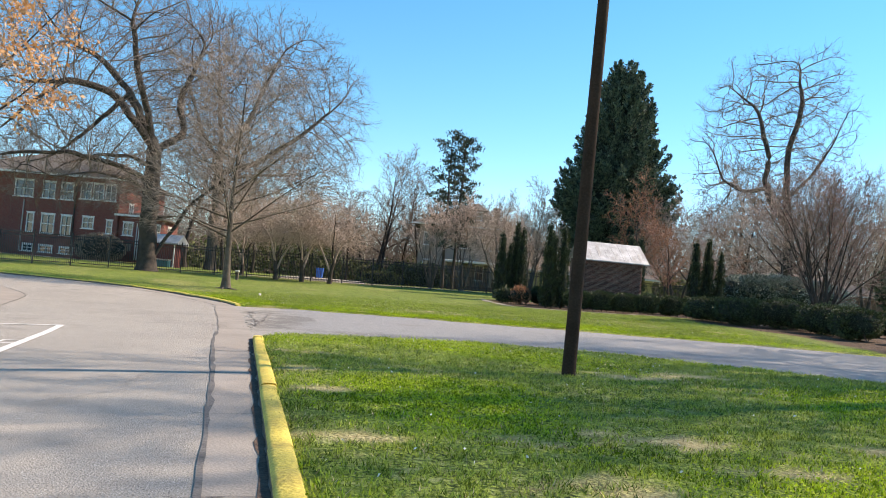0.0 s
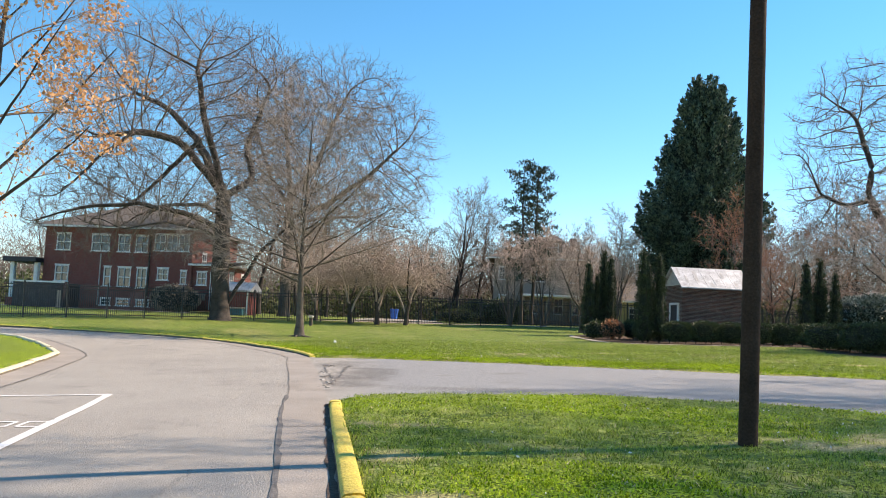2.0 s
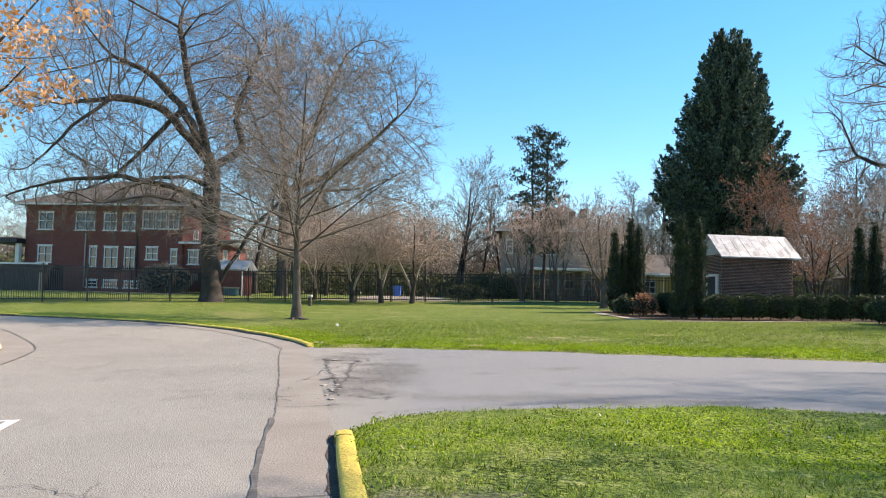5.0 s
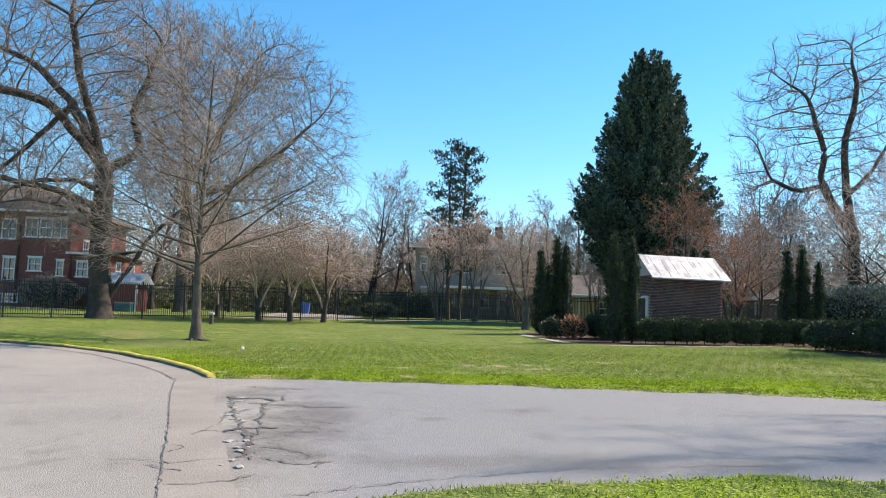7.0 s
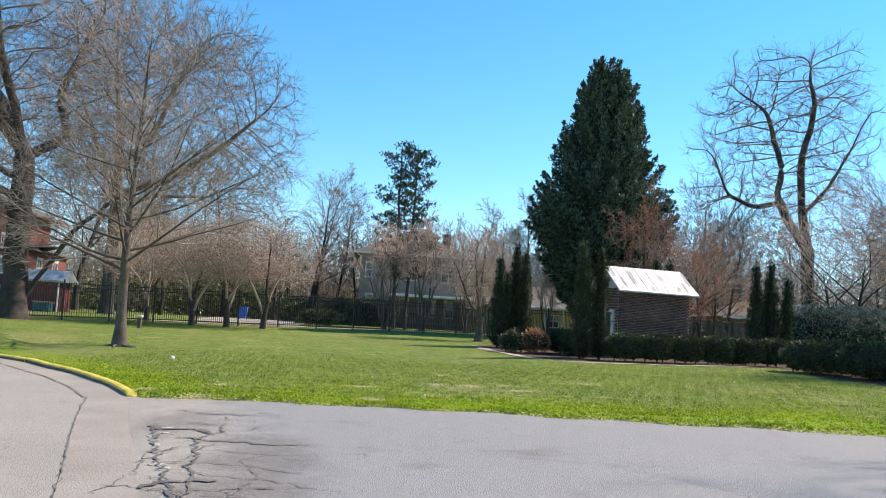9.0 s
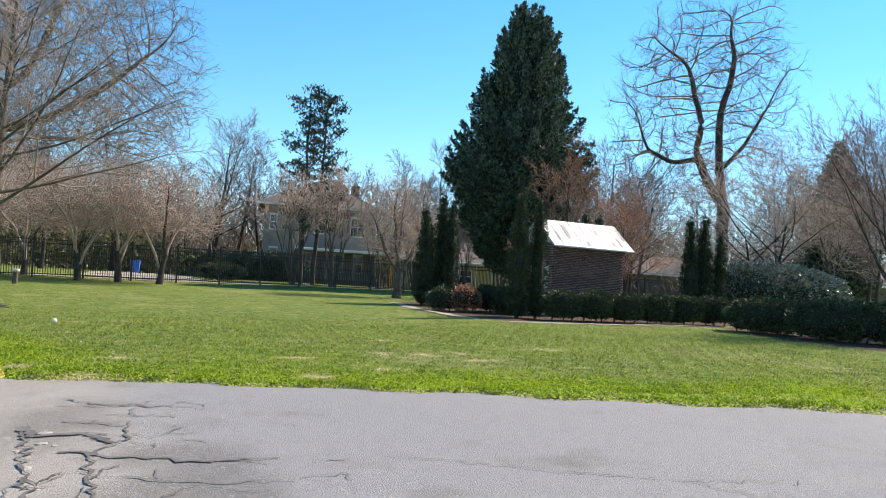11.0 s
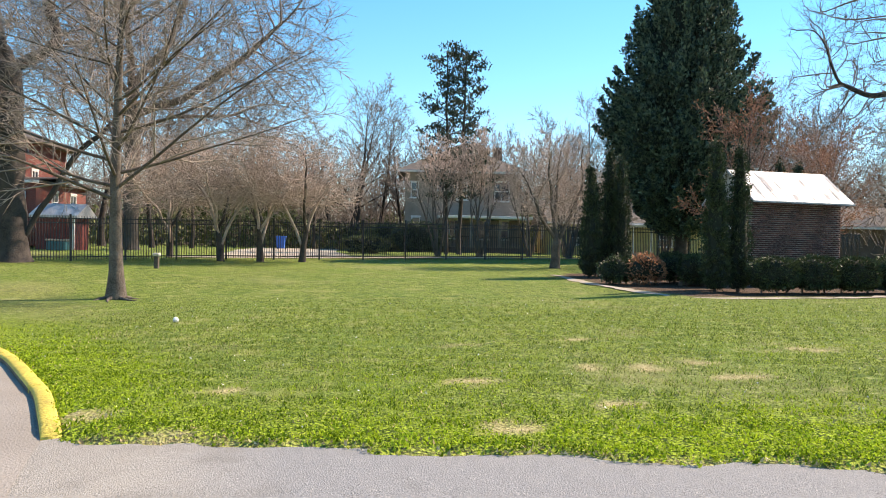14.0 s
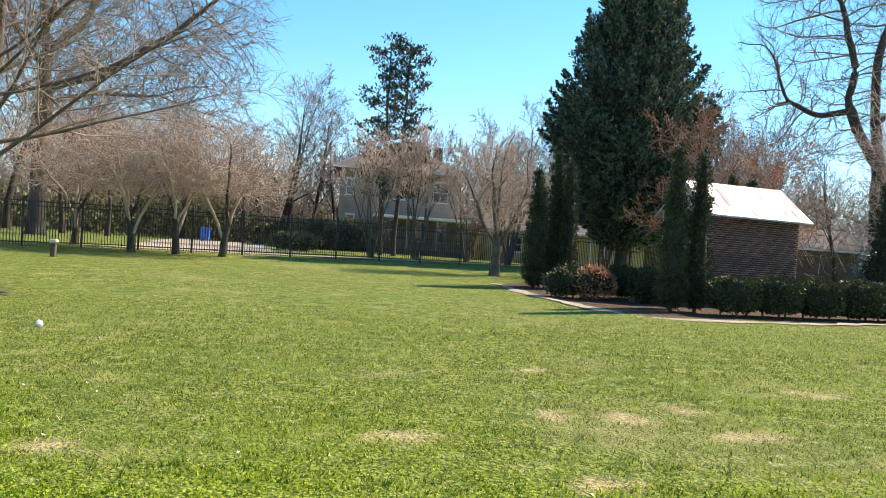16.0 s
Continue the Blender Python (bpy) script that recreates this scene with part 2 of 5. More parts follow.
DRIVE_NEAR = [(-2.85, 18.55), (-2.1, 19.15), (-1.2, 19.6), (0.2, 19.95), (1.8, 20.15), (4.0, 19.45), (8.25, 17.3), (16, 13.2), (40, 0)]
DRIVE_FAR = [(-6.1, 28.85), (-4.8, 28.65), (-2.4, 28.25), (-0.3, 27.85), (3.7, 26.9), (6.8, 26.1), (10.2, 24.9), (13.5, 22.9), (20, 19.6), (40, 9)]
LAWN_NEAR = KERB_NEAR + DRIVE_NEAR + [(40, -9)]
LAWN_FAR = KERB_FAR + DRIVE_FAR + [(90, 0), (90, 300), (-150, 300), (-150, 41.5)]
LAWN_ISLAND = KERB_ISLAND + [(-46, -8)]


def signed_distance(px, py, poly):
    """Distance to a polygon's edge, negative inside."""
    d = np.full(px.shape, 1e9)
    inside = np.zeros(px.shape, bool)
    for (ax, ay), (bx, by) in zip(poly, poly[1:] + poly[:1]):
        ex, ey = bx - ax, by - ay
        t = np.clip(((px - ax) * ex + (py - ay) * ey) / (ex * ex + ey * ey), 0, 1)
        d = np.minimum(d, np.hypot(px - ax - t * ex, py - ay - t * ey))
        cross = (ay > py) != (by > py)
        inside ^= cross & (px < (bx - ax) * (py - ay) / (by - ay if by != ay else 1e-9) + ax)
    return np.where(inside, -d, d)


def line_distance(px, py, line):
    d = np.full(px.shape, 1e9)
    for (ax, ay), (bx, by) in zip(line, line[1:]):
        ex, ey = bx - ax, by - ay
        t = np.clip(((px - ax) * ex + (py - ay) * ey) / (ex * ex + ey * ey), 0, 1)
        d = np.minimum(d, np.hypot(px - ax - t * ex, py - ay - t * ey))
    return d


def wave(px, py, f, seed):
    """Cheap smooth noise in the plane, about -1 to 1."""
    r = np.random.default_rng(seed)
    out = 0
    for k in range(6):
        a, b = r.uniform(0, 6.28, 2)
        s = f * r.uniform(.6, 1.9)
        out = out + np.sin(px * s * math.cos(a) + py * s * math.sin(a) + b)
    return out / 3.2


def lawn_edge(px, py):
    d = np.minimum(np.minimum(signed_distance(px, py, LAWN_NEAR), signed_distance(px, py, LAWN_FAR)), signed_distance(px, py, LAWN_ISLAND))
    k = np.minimum(np.minimum(line_distance(px, py, KERB_NEAR), line_distance(px, py, KERB_FAR)), line_distance(px, py, KERB_ISLAND))
    return d + np.where(k > .5, .10 * wave(px, py, 2.2, 3) + .05 * wave(px, py, 7, 4), 0), k


def lawn_height(px, py):
    d, k = lawn_edge(px, py)
    rise = np.where(k < 1.2, .085, .085 - np.clip(k - 1.2, 0, 2.5) / 2.5 * .03)
    return ground_z(px, py) + np.interp(d, [-.30, -.14, 0, .15], [0, -.02, -.06, -.16]) + np.where(d < -.14, rise, rise * np.clip(-d / .14, 0, 1)) + .012 * wave(px, py, 1.1, 5)


BARE = [(3.3, 15.2, 1.3, .5), (4.5, 15.9, 1.0, .45), (-.05, 9.2, .5, .35), (2.45, 10.0, .9, .35), (1.4, 9.6, .6, .25), (3.05, 9.0, .6, .3), (1.65, 8.2, .6, .3), (-1.25, 13.3, .45, .4), (-.7, 11.6, .4, .3), (4.6, 10.2, .9, .3), (-1.7, 15.3, .5, .3),
        (-.46, 32.1, .75, .3), (.5, 32.6, .6, .16), (.7, 31.45, .45, .25), (-2.58, 34.1, .6, .22), (-.36, 34.8, .55, .2), (-5.18, 30.7, .45, .22), (-2.28, 29.15, .5, .2), (-5.3, 28.95, .4, .25), (-2.5, 31.2, .45, .25), (-1.2, 30.1, .5, .2),
        (1.8, 30.6, .5, .2), (2.6, 33.6, .9, .25), (-3.9, 32.6, .4, .2), (-6.2, 29.7, .4, .3), (9.8, 30.5, 1.4, .4)]


def dryness(px, py):
    dry = .30 * np.clip(wave(px, py, .55, 11) - .55, 0, 1) + .25 * np.clip(wave(px, py, 1.7, 12) - .7, 0, 1)
    for x, y, a, b in BARE:
        q = ((px - x) / a) ** 2 + ((py - y) / b) ** 2
        dry = np.maximum(dry, np.clip(.78 - q + .6 * wave(px, py, 4.5, 13) + .45 * wave(px, py, 11, 14), 0, .92))
    d, k = lawn_edge(px, py)
    return np.maximum(dry, np.where(k > .4, .8 * np.clip(1 + (d + .05) / .14, 0, 1), 0))


def clover(px, py):
    """Where the sward is lush and yellow-green: along the drive's edges and in patches."""
    d, k = lawn_edge(px, py)
    return np.clip(np.clip(1.15 + d / 1.9, 0, 1) * (py > 21) + .9 * np.clip(wave(px, py, .8, 21) + .1, 0, 1) * np.clip((34 - py) / 8, 0, 1), 0, 1)


def axis(parts):
    out = []
    for a, b, s in parts:
        out.append(np.arange(a, b, s))
    return np.concatenate(out + [[parts[-1][1]]])


def grid(xs, ys):
    X, Y = np.meshgrid(xs, ys)
    nx, ny = len(xs), len(ys)
    i = (np.arange(ny - 1)[:, None] * nx + np.arange(nx - 1)[None, :]).ravel()
    return X.ravel(), Y.ravel(), np.stack([i, i + 1, i + 1 + nx, i + nx], 1)


def lawn_material():
    m = bpy.data.materials.new("lawn")
    m.use_nodes = True
    nt = m.node_tree
    n, ln = nt.nodes, nt.links.new
    bsdf = n["Principled BSDF"]
    bsdf.inputs["Roughness"].default_value, bsdf.inputs["Specular IOR Level"].default_value = 0.9, 0.2
    co = n.new("ShaderNodeTexCoord")

    def noise_at(scale, detail=4):
        t = n.new("ShaderNodeTexNoise")
        t.inputs["Scale"].default_value, t.inputs["Detail"].default_value = scale, detail
        ln(co.outputs["Object"], t.inputs["Vector"])
        return t.outputs["Fac"]

    def blend(fac, a, b):
        x = n.new("ShaderNodeMix")
        x.data_type = "RGBA"
        for key, v in (("Factor", fac), ("A", a), ("B", b)):
            if isinstance(v, tuple):
                x.inputs[key].default_value = v
            else:
                ln(v, x.inputs[key])
        return x.outputs["Result"]

    def squeeze(v, lo, hi):
        r = n.new("ShaderNodeMapRange")
        r.inputs["From Min"].default_value, r.inputs["From Max"].default_value = lo, hi
        ln(v, r.inputs["Value"])
        return r.outputs[0]

    def attr(name):
        a = n.new("ShaderNodeAttribute")
        a.attribute_name = name
        return a.outputs["Fac"]
    green = blend(squeeze(noise_at(22), .41, .59), (.026, .05, .006, 1), (.31, .385, .068, 1))
    green = blend(squeeze(noise_at(.5), .4, .75), green, (.14, .215, .03, 1))
    green = blend(squeeze(noise_at(2.6), .50, .72), green, (.075, .13, .018, 1))
    green = blend(squeeze(noise_at(7, 6), .56, .70), green, (.34, .37, .13, 1))
    green = blend(squeeze(noise_at(1.1, 6), .57, .74), green, (.30, .31, .10, 1))
    lush = blend(squeeze(noise_at(30), .41, .59), (.04, .075, .004, 1), (.37, .49, .03, 1))
    col = blend(attr("clover"), green, lush)
    straw = blend(squeeze(noise_at(26), .35, .65), (.34, .26, .12, 1), (.62, .52, .28, 1))
    col = blend(attr("dry"), col, straw)
    col = blend(attr("soil"), col, blend(squeeze(noise_at(12), .35, .65), (.05, .032, .022, 1), (.16, .105, .07, 1)))
    ln(col, bsdf.inputs["Base Color"])
    b = n.new("ShaderNodeBump")
    b.inputs["Strength"].default_value, b.inputs["Distance"].default_value = 1.0, 0.09
    ln(noise_at(26, 6), b.inputs["Height"])
    ln(b.outputs["Normal"], bsdf.inputs["Normal"])
    return m


M_LAWN = lawn_material()
BEDS = [[(2.5, 52.6), (3.0, 46.2), (4.2, 42.6), (8, 42.9), (14.4, 44.6), (15.5, 47), (17, 56), (9, 56), (3, 54.5)],
        [(12.1, 24.2), (15.0, 22.6), (22, 19.5), (40, 10.5), (40, 30), (26, 42), (18, 45), (12.5, 43.2), (11.3, 38.4), (13.0, 33.0), (12.9, 28.5)]]
gx, gy, gf = grid(axis([(-1500, -150, 150), (-150, -50, 10), (-50, -14, .8), (-14, 16, .25), (16, 50, .8), (50, 150, 10), (150, 1500, 150)]),
                  axis([(-900, -30, 87), (-30, 4, 1), (4, 36, .25), (36, 72, .45), (72, 130, 2), (130, 300, 10), (300, 3000, 300)]))
gz = lawn_height(gx, gy)
ground = np_part("ground", np.stack([gx, gy, gz], 1), gf, M_LAWN, smooth=True)
tagged(ground, "green spring lawn with clover and dry straw patches", "lawn", kind="structure")
soil = np.zeros(gx.shape)
for bed in BEDS:
    soil = np.maximum(soil, np.clip(.5 - signed_distance(gx, gy, bed) / .4 + .3 * wave(gx, gy, 3, 31), 0, 1))
soil = np.maximum(soil, .8 * np.clip(wave(gx, gy, .35, 33) + .1, 0, 1) * np.clip((gy - 84) / 10, 0, 1))
for nm, val in (("dry", dryness(gx, gy)), ("clover", clover(gx, gy)), ("soil", soil)):
    ground.data.attributes.new(nm, "FLOAT", "POINT").data.foreach_set("value", val.astype(np.float32))

# roadway and drive: one sheet of asphalt that runs a little under the lawns' edges
rx, ry, rf = grid(axis([(-46, -15, 1), (-15, 16, .25), (16, 40, 1)]), axis([(-9, 4, 1), (4, 45, .25)]))
rd, _ = lawn_edge(rx, ry)
keep = (rd[rf] > -.25).any(1)
road = np_part("road", np.stack([rx, ry, ground_z(rx, ry) + .01 * wave(rx, ry, .9, 6)], 1), rf[keep], M_ASPHALT, smooth=True)
spot = lambda x, y, a, b: np.clip(1.3 - ((rx - x) / a) ** 2 - ((ry - y) / b) ** 2 + .5 * wave(rx, ry, 3, 71) + .4 * wave(rx, ry, 9, 72), 0, 1)
broken = np.clip(.62 * spot(-3.55, 22.6, .75, 2.6) + .5 * spot(-4.9, 26.4, .5, 1.6) + .45 * spot(-.6, 20.55, 2.6, .42) + .35 * spot(4.5, 19.9, 3, .4), 0, .8)
drive = np.clip((rx + 4.0 + .22 * (ry - 22)) / 1.2, 0, 1) * np.clip((ry - 17.5) / .8, 0, 1)
for nm, val in (("drive", drive), ("broken", broken)):
    road.data.attributes.new(nm, "FLOAT", "POINT").data.foreach_set("value", val.astype(np.float32))
tagged(road, "worn pale grey asphalt roadway and drive", "road", kind="structure")


def resample(line, step):
    pts = np.array(line, float)
    seg = np.hypot(*np.diff(pts, axis=0).T)
    s = np.concatenate([[0], np.cumsum(seg)])
    u = np.arange(0, s[-1], step)
    u = np.append(u, s[-1])
    return np.stack([np.interp(u, s, pts[:, k]) for k in (0, 1)], 1)


def smooth_line(line, step=.3):
    p = resample(line, step)
    for _ in range(6):
        p[1:-1] = (p[:-2] + 2 * p[1:-1] + p[2:]) / 4
    return p


def side_of(p):
    t = np.gradient(p, axis=0)
    t /= np.linalg.norm(t, axis=1)[:, None]
    return np.stack([t[:, 1], -t[:, 0]], 1)


def ribbon(name, p, width, material, lift, parent=None, jitter=0.0, taper=False):
    """A thin flat strip on the pavement along p."""
    n = side_of(p)
    w = np.broadcast_to(np.asarray(width, float), (len(p),)).copy()
    if jitter:
        p = p + n * rng.normal(0, jitter, (len(p), 1))
        w = w * rng.uniform(.4, 1.5, len(p))
    if taper:
        w *= np.sin(np.linspace(.15, math.pi - .15, len(p))) + .1
    a, b = p - n * w[:, None] / 2, p + n * w[:, None] / 2
    xy = np.concatenate([a, b])
    v = np.column_stack([xy, ground_z(*xy.T) + .01 * wave(xy[:, 0], xy[:, 1], .9, 6) + lift])
    i = np.arange(len(p) - 1)
    return np_part(name, v, np.stack([i, i + len(p), i + len(p) + 1, i + 1], 1), material, parent)


def kerb(name, line, lean, material, label, piece=3.0):
    """A kerb of cast lengths, with rounded top and open joints; lean +1 has its back to the line's right."""
    top = holder(name, Matrix(), label, "kerb")
    top["kind"] = "structure"
    p = smooth_line(line, .15)
    n = side_of(p) * lean
    step = int(piece / .15)
    prof = [(0, -.12), (.004, .058), (.016, .082), (.04, .094), (.10, .1), (.155, .096), (.178, .083), (.182, -.12)]
    for k in range(0, len(p) - 1, step):
        q, m = p[k:k + step + 1].copy(), n[k:k + step + 1]
        if len(q) < 2:
            continue
        d = q[1] - q[0]
        q[0] += d / np.linalg.norm(d) * .012
        q = q + m * rng.normal(0, .008)
        lift = rng.normal(0, .006) + rng.normal(0, .003, len(q))
        end = np.ones(len(q))
        if k + step + 1 >= len(p):
            end[-1], end[-2] = .45, .85
        rows = []
        for a, h in prof:
            xy = q + m * a
            rows.append(np.column_stack([xy, ground_z(*xy.T) + np.where(h > 0, h * end + lift, h)]))
        v = np.array(rows).transpose(1, 0, 2)
        K, S = v.shape[:2]
        idx = np.arange(K * S).reshape(K, S)
        f = np.stack([idx[:-1, :-1], idx[:-1, 1:], idx[1:, 1:], idx[1:, :-1]], -1).reshape(-1, 4)
        caps = [[idx[e, a], idx[e, a + 1], idx[e, S - 2 - a], idx[e, S - 1 - a]] for e in (0, K - 1) for a in range(S // 2 - 1 + S % 2)]
        stone = np_part("kerb_stone", v.reshape(-1, 3), np.vstack([f, caps]), material, top)
        # the road-side face gets the dark tone with its shade painted in
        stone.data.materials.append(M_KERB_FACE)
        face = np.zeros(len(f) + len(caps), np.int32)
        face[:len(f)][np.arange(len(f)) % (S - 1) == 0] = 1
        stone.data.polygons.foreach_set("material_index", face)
    return top


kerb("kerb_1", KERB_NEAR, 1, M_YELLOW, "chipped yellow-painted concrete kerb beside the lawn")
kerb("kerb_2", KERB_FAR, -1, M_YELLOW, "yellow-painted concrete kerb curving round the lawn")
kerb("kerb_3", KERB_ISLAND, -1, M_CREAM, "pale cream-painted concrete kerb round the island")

# gutter strips, joints, cracks, parking lines
gut = smooth_line([(3.8, -8.8), (1.4, 0), (-.74, 7.84), (-1.6, 10.8), (-2.22, 12.9), (-3.02, 15.46), (-3.54, 17.1), (-3.95, 18.8), (-5.15, 22.7), (-6.3, 26.2), (-7.15, 29.1)], .25)
edge = smooth_line([(4.2, -8.7), (1.82, 0.0), (-0.31, 7.84), (-2.68, 16.56), (-3.05, 18.0), (-4.5, 22.7), (-5.6, 26.2), (-6.5, 29.1)], .25)
m_pts = min(len(gut), len(edge))
ga, gb = gut[np.linspace(0, len(gut) - 1, m_pts).astype(int)], edge[np.linspace(0, len(edge) - 1, m_pts).astype(int)]
gxy = np.concatenate([ga, gb])
gi = np.arange(m_pts - 1)
gutter = np_part("gutter", np.column_stack([gxy, ground_z(*gxy.T) + .01 * wave(gxy[:, 0], gxy[:, 1], .9, 6) + .006]),
                 np.stack([gi, gi + m_pts, gi + m_pts + 1, gi + 1], 1), M_CONCRETE)
tagged(gutter, "worn pale concrete gutter strip along the kerb", "gutter", kind="structure")
gf2 = smooth_line(KERB_FAR[3:], .3)
ribbon("gutter", gf2 + side_of(gf2) * .33, .62, M_CONCRETE, .006).update_tag()
tagged(bpy.data.objects["gutter.001"], "worn pale concrete gutter strip along the kerb", "gutter", kind="structure")
gi3 = smooth_line(KERB_ISLAND[2:-1], .3)
ribbon("gutter", gi3 + side_of(gi3) * .35, .66, M_CONCRETE, .006)
tagged(bpy.data.objects["gutter.002"], "worn pale concrete gutter strip along the island kerb", "gutter", kind="structure")


def crack(line, width, label="dark crack in the asphalt", jit=.02, step=.12, lift=.011):
    p = resample(line, step)
    ob = ribbon("crack", p, width * .62, M_CRACK, lift, jitter=jit)
    return tagged(ob, label, "crack", "cracks in the pavement", "structure")


near_gut = [tuple(p) for p in gut if p[1] < 18.8]
crack(near_gut, .085, "wide tarred joint between asphalt and gutter", .008, .34, .010)
# strip at the kerb foot: dirt, coloured dark to paint in the kerb's shadow
foot = smooth_line(KERB_NEAR, .25)
dirt = ribbon("gutter_dirt", foot - side_of(foot) * .035, .075, M_MULCH, .012, jitter=.006)
tagged(dirt, "dark dirt strip along the foot of the kerb, deepening the kerb's shade", "dirt", kind="structure")
crack([tuple(p) for p in gut if p[1] > 18.4], .02, "dark tarred joint between asphalt and gutter", .012, .12)
crack(list(map(tuple, gf2 + side_of(gf2) * .66)), .04, "dark joint between asphalt and gutter", .01)
crack(list(map(tuple, gi3 + side_of(gi3) * .72)), .05, "dark joint between asphalt and gutter", .01)
for y in np.arange(5.0, 16, 2.6):
    k = np.interp(y, [0, 7.84, 16.56], [1.82, -.31, -2.68])
    crack([(k - .6, y - .05), (k - .02, y + .12)], .018, "thin joint across the gutter", .008)
for line, w in (([(-5.2, 27.4), (-4.7, 27.0), (-4.1, 26.9)], .06), ([(-4.9, 26.1), (-4.3, 25.8), (-4.2, 25.2), (-4.35, 24.6)], .05), ([(-4.6, 24.7), (-4.1, 24.5), (-3.4, 24.35)], .11),
                ([(-4.35, 24.6), (-4.15, 23.6), (-3.95, 22.4), (-3.8, 21.4), (-3.75, 20.6)], .06), ([(-4.4, 23.2), (-3.6, 23.1), (-3.0, 22.8)], .035), ([(-4.6, 22.2), (-3.9, 22.0), (-3.2, 22.2)], .035),
                ([(-5.0, 20.6), (-4.3, 20.3), (-3.6, 20.7)], .03), ([(-2.0, 24.6), (-.8, 24.0), (.2, 23.6), (1.2, 23.5)], .025), ([(.2, 23.6), (1.0, 22.6), (1.2, 21.9)], .02),
                ([(2.2, 25.2), (3.2, 23.9), (4.3, 23.4), (6, 23.0)], .025), ([(-3.0, 19.1), (-1.8, 19.8), (-.4, 20.3), (1.6, 20.6)], .03), ([(1.0, 21.3), (3.4, 20.6), (5.6, 19.4)], .022),
                ([(-4.4, 14.2), (-4.1, 15.0), (-4.3, 15.7)], .015), ([(-5.8, 13.1), (-4.6, 13.9)], .015), ([(-4.6, 26.4), (-3.9, 26.3)], .04), ([(-3.9, 21.3), (-3.2, 21.0), (-2.9, 20.4)], .03),
                ([(-4.7, 25.5), (-4.0, 25.3), (-3.6, 25.5)], .03), ([(-4.3, 24.0), (-3.5, 23.7), (-2.8, 23.8)], .03), ([(-4.2, 22.7), (-3.3, 22.5), (-2.6, 22.1)], .03), ([(-3.5, 24.35), (-2.9, 24.5)], .05), ([(-3.7, 21.9), (-2.8, 21.6), (-2.3, 21.8)], .025), ([(-3.6, 23.3), (-3.4, 22.6), (-3.5, 21.9)], .025), ([(-4.7, 23.8), (-4.5, 22.9), (-4.6, 21.9)], .02), ([(-9.4, 25.4), (-9.2, 24.2), (-9.5, 23.4)], .05), ([(-6.2, 24), (-5.9, 22.4), (-6.2, 21)], .015), ([(-7.3, 16.2), (-5.8, 15.4), (-4.8, 15.6), (-3.6, 15.0)], .02), ([(-3.2, 9.5), (-2.6, 11.0), (-2.9, 12.6)], .014)):
    crack(line, w * .8, jit=.028, step=.09)

# fine broken cracks where the drive meets the gutter
cr = random.Random(77)
for k in range(46):
    y = cr.uniform(20.2, 27.2)
    x = -4.1 + cr.gauss(.25, .55) - .08 * (y - 23)
    a = cr.choice((0, 0, 1.4)) + cr.gauss(0, .45)
    length = cr.uniform(.15, .6)
    line = [(x, y)]
    for j in range(3):
        a += cr.gauss(0, .45)
        line.append((line[-1][0] + math.cos(a) * length / 3, line[-1][1] + math.sin(a) * length / 3))
    crack(line, cr.uniform(.012, .034), "short fine crack in the worn asphalt", jit=.018, step=.07)


def paint_line(a, b, width=.1):
    ob = ribbon("parking_line", resample([a, b], .4), width, M_PAINT_W, .009)
    return tagged(ob, "worn white painted parking line", "road marking", "parking lines", "structure")


paint_line((-6.98, 18.45), (-9.4, 17.75))
paint_line((-6.93, 18.5), (-3.7, 8.6), .13)
paint_line((-3.7, 8.6), (-6.2, 8.1))
# lettering in the stall, worn past reading: plain bars
for k in range(4):
    x0, y0 = -6.05 - .42 * k, 14.8 - .12 * k
    paint_line((x0, y0), (x0 + .3, y0 + .06), .06)
    paint_line((x0 - .12, y0 + .45), (x0 + .18, y0 + .51), .06)
    paint_line((x0 + (.3 if k % 2 else 0), y0 + .06 * (k % 2)), (x0 - .12 + (.3 if k % 2 else 0), y0 + .45 + .06 * (k % 2)), .05)

# broken pale stones where the drive's kerb was taken away
for k in range(26):
    u = cr.random()
    bm = bmesh.new()
    bmesh.ops.create_icosphere(bm, subdivisions=1, radius=.04 * rng.uniform(.4, 1.3))
    for v in bm.verts:
        v.co = Vector((v.co.x * 1.6, v.co.y * 1.1, v.co.z * .3)) * (1 + .35 * noise.noise(v.co * 9 + Vector((k, 0, 0))))
    x, y = -5.0 + 1.5 * u + rng.normal(0, .09), 25.4 - 5.6 * u + rng.normal(0, .2)
    ob = part("broken_stone", bm, M_RUBBLE)
    ob.matrix_basis = pose(x, y, float(ground_z(x, y)) + .012, 0, 0, rng.uniform(0, 180))
    tagged(ob, "pale broken concrete lump in the cracked pavement", "rubble", "broken lumps of kerb")
for line, w in (([(-5.2, 25.8), (-4.95, 25.35), (-4.6, 25.45), (-4.3, 25.0)], .13), ([(-4.3, 22.1), (-4.05, 22.35), (-3.7, 22.4)], .12), ([(-4.1, 19.4), (-3.7, 19.5), (-3.4, 19.8)], .035),
                ([(-5.1, 25.6), (-4.5, 23.4), (-4.05, 22.1), (-3.6, 20.5)], .05), ([(-5.2, 27.0), (-4.7, 26.9), (-4.15, 26.95), (-3.6, 26.7)], .03), ([(-3.5, 20.6), (-3.1, 20.3), (-2.8, 20.5)], .05)):
    crack(line, w, jit=.03, step=.07, lift=.013)

# ---- trees ----
def unit(v):
    return v / np.maximum(np.linalg.norm(v, axis=-1, keepdims=True), 1e-9)


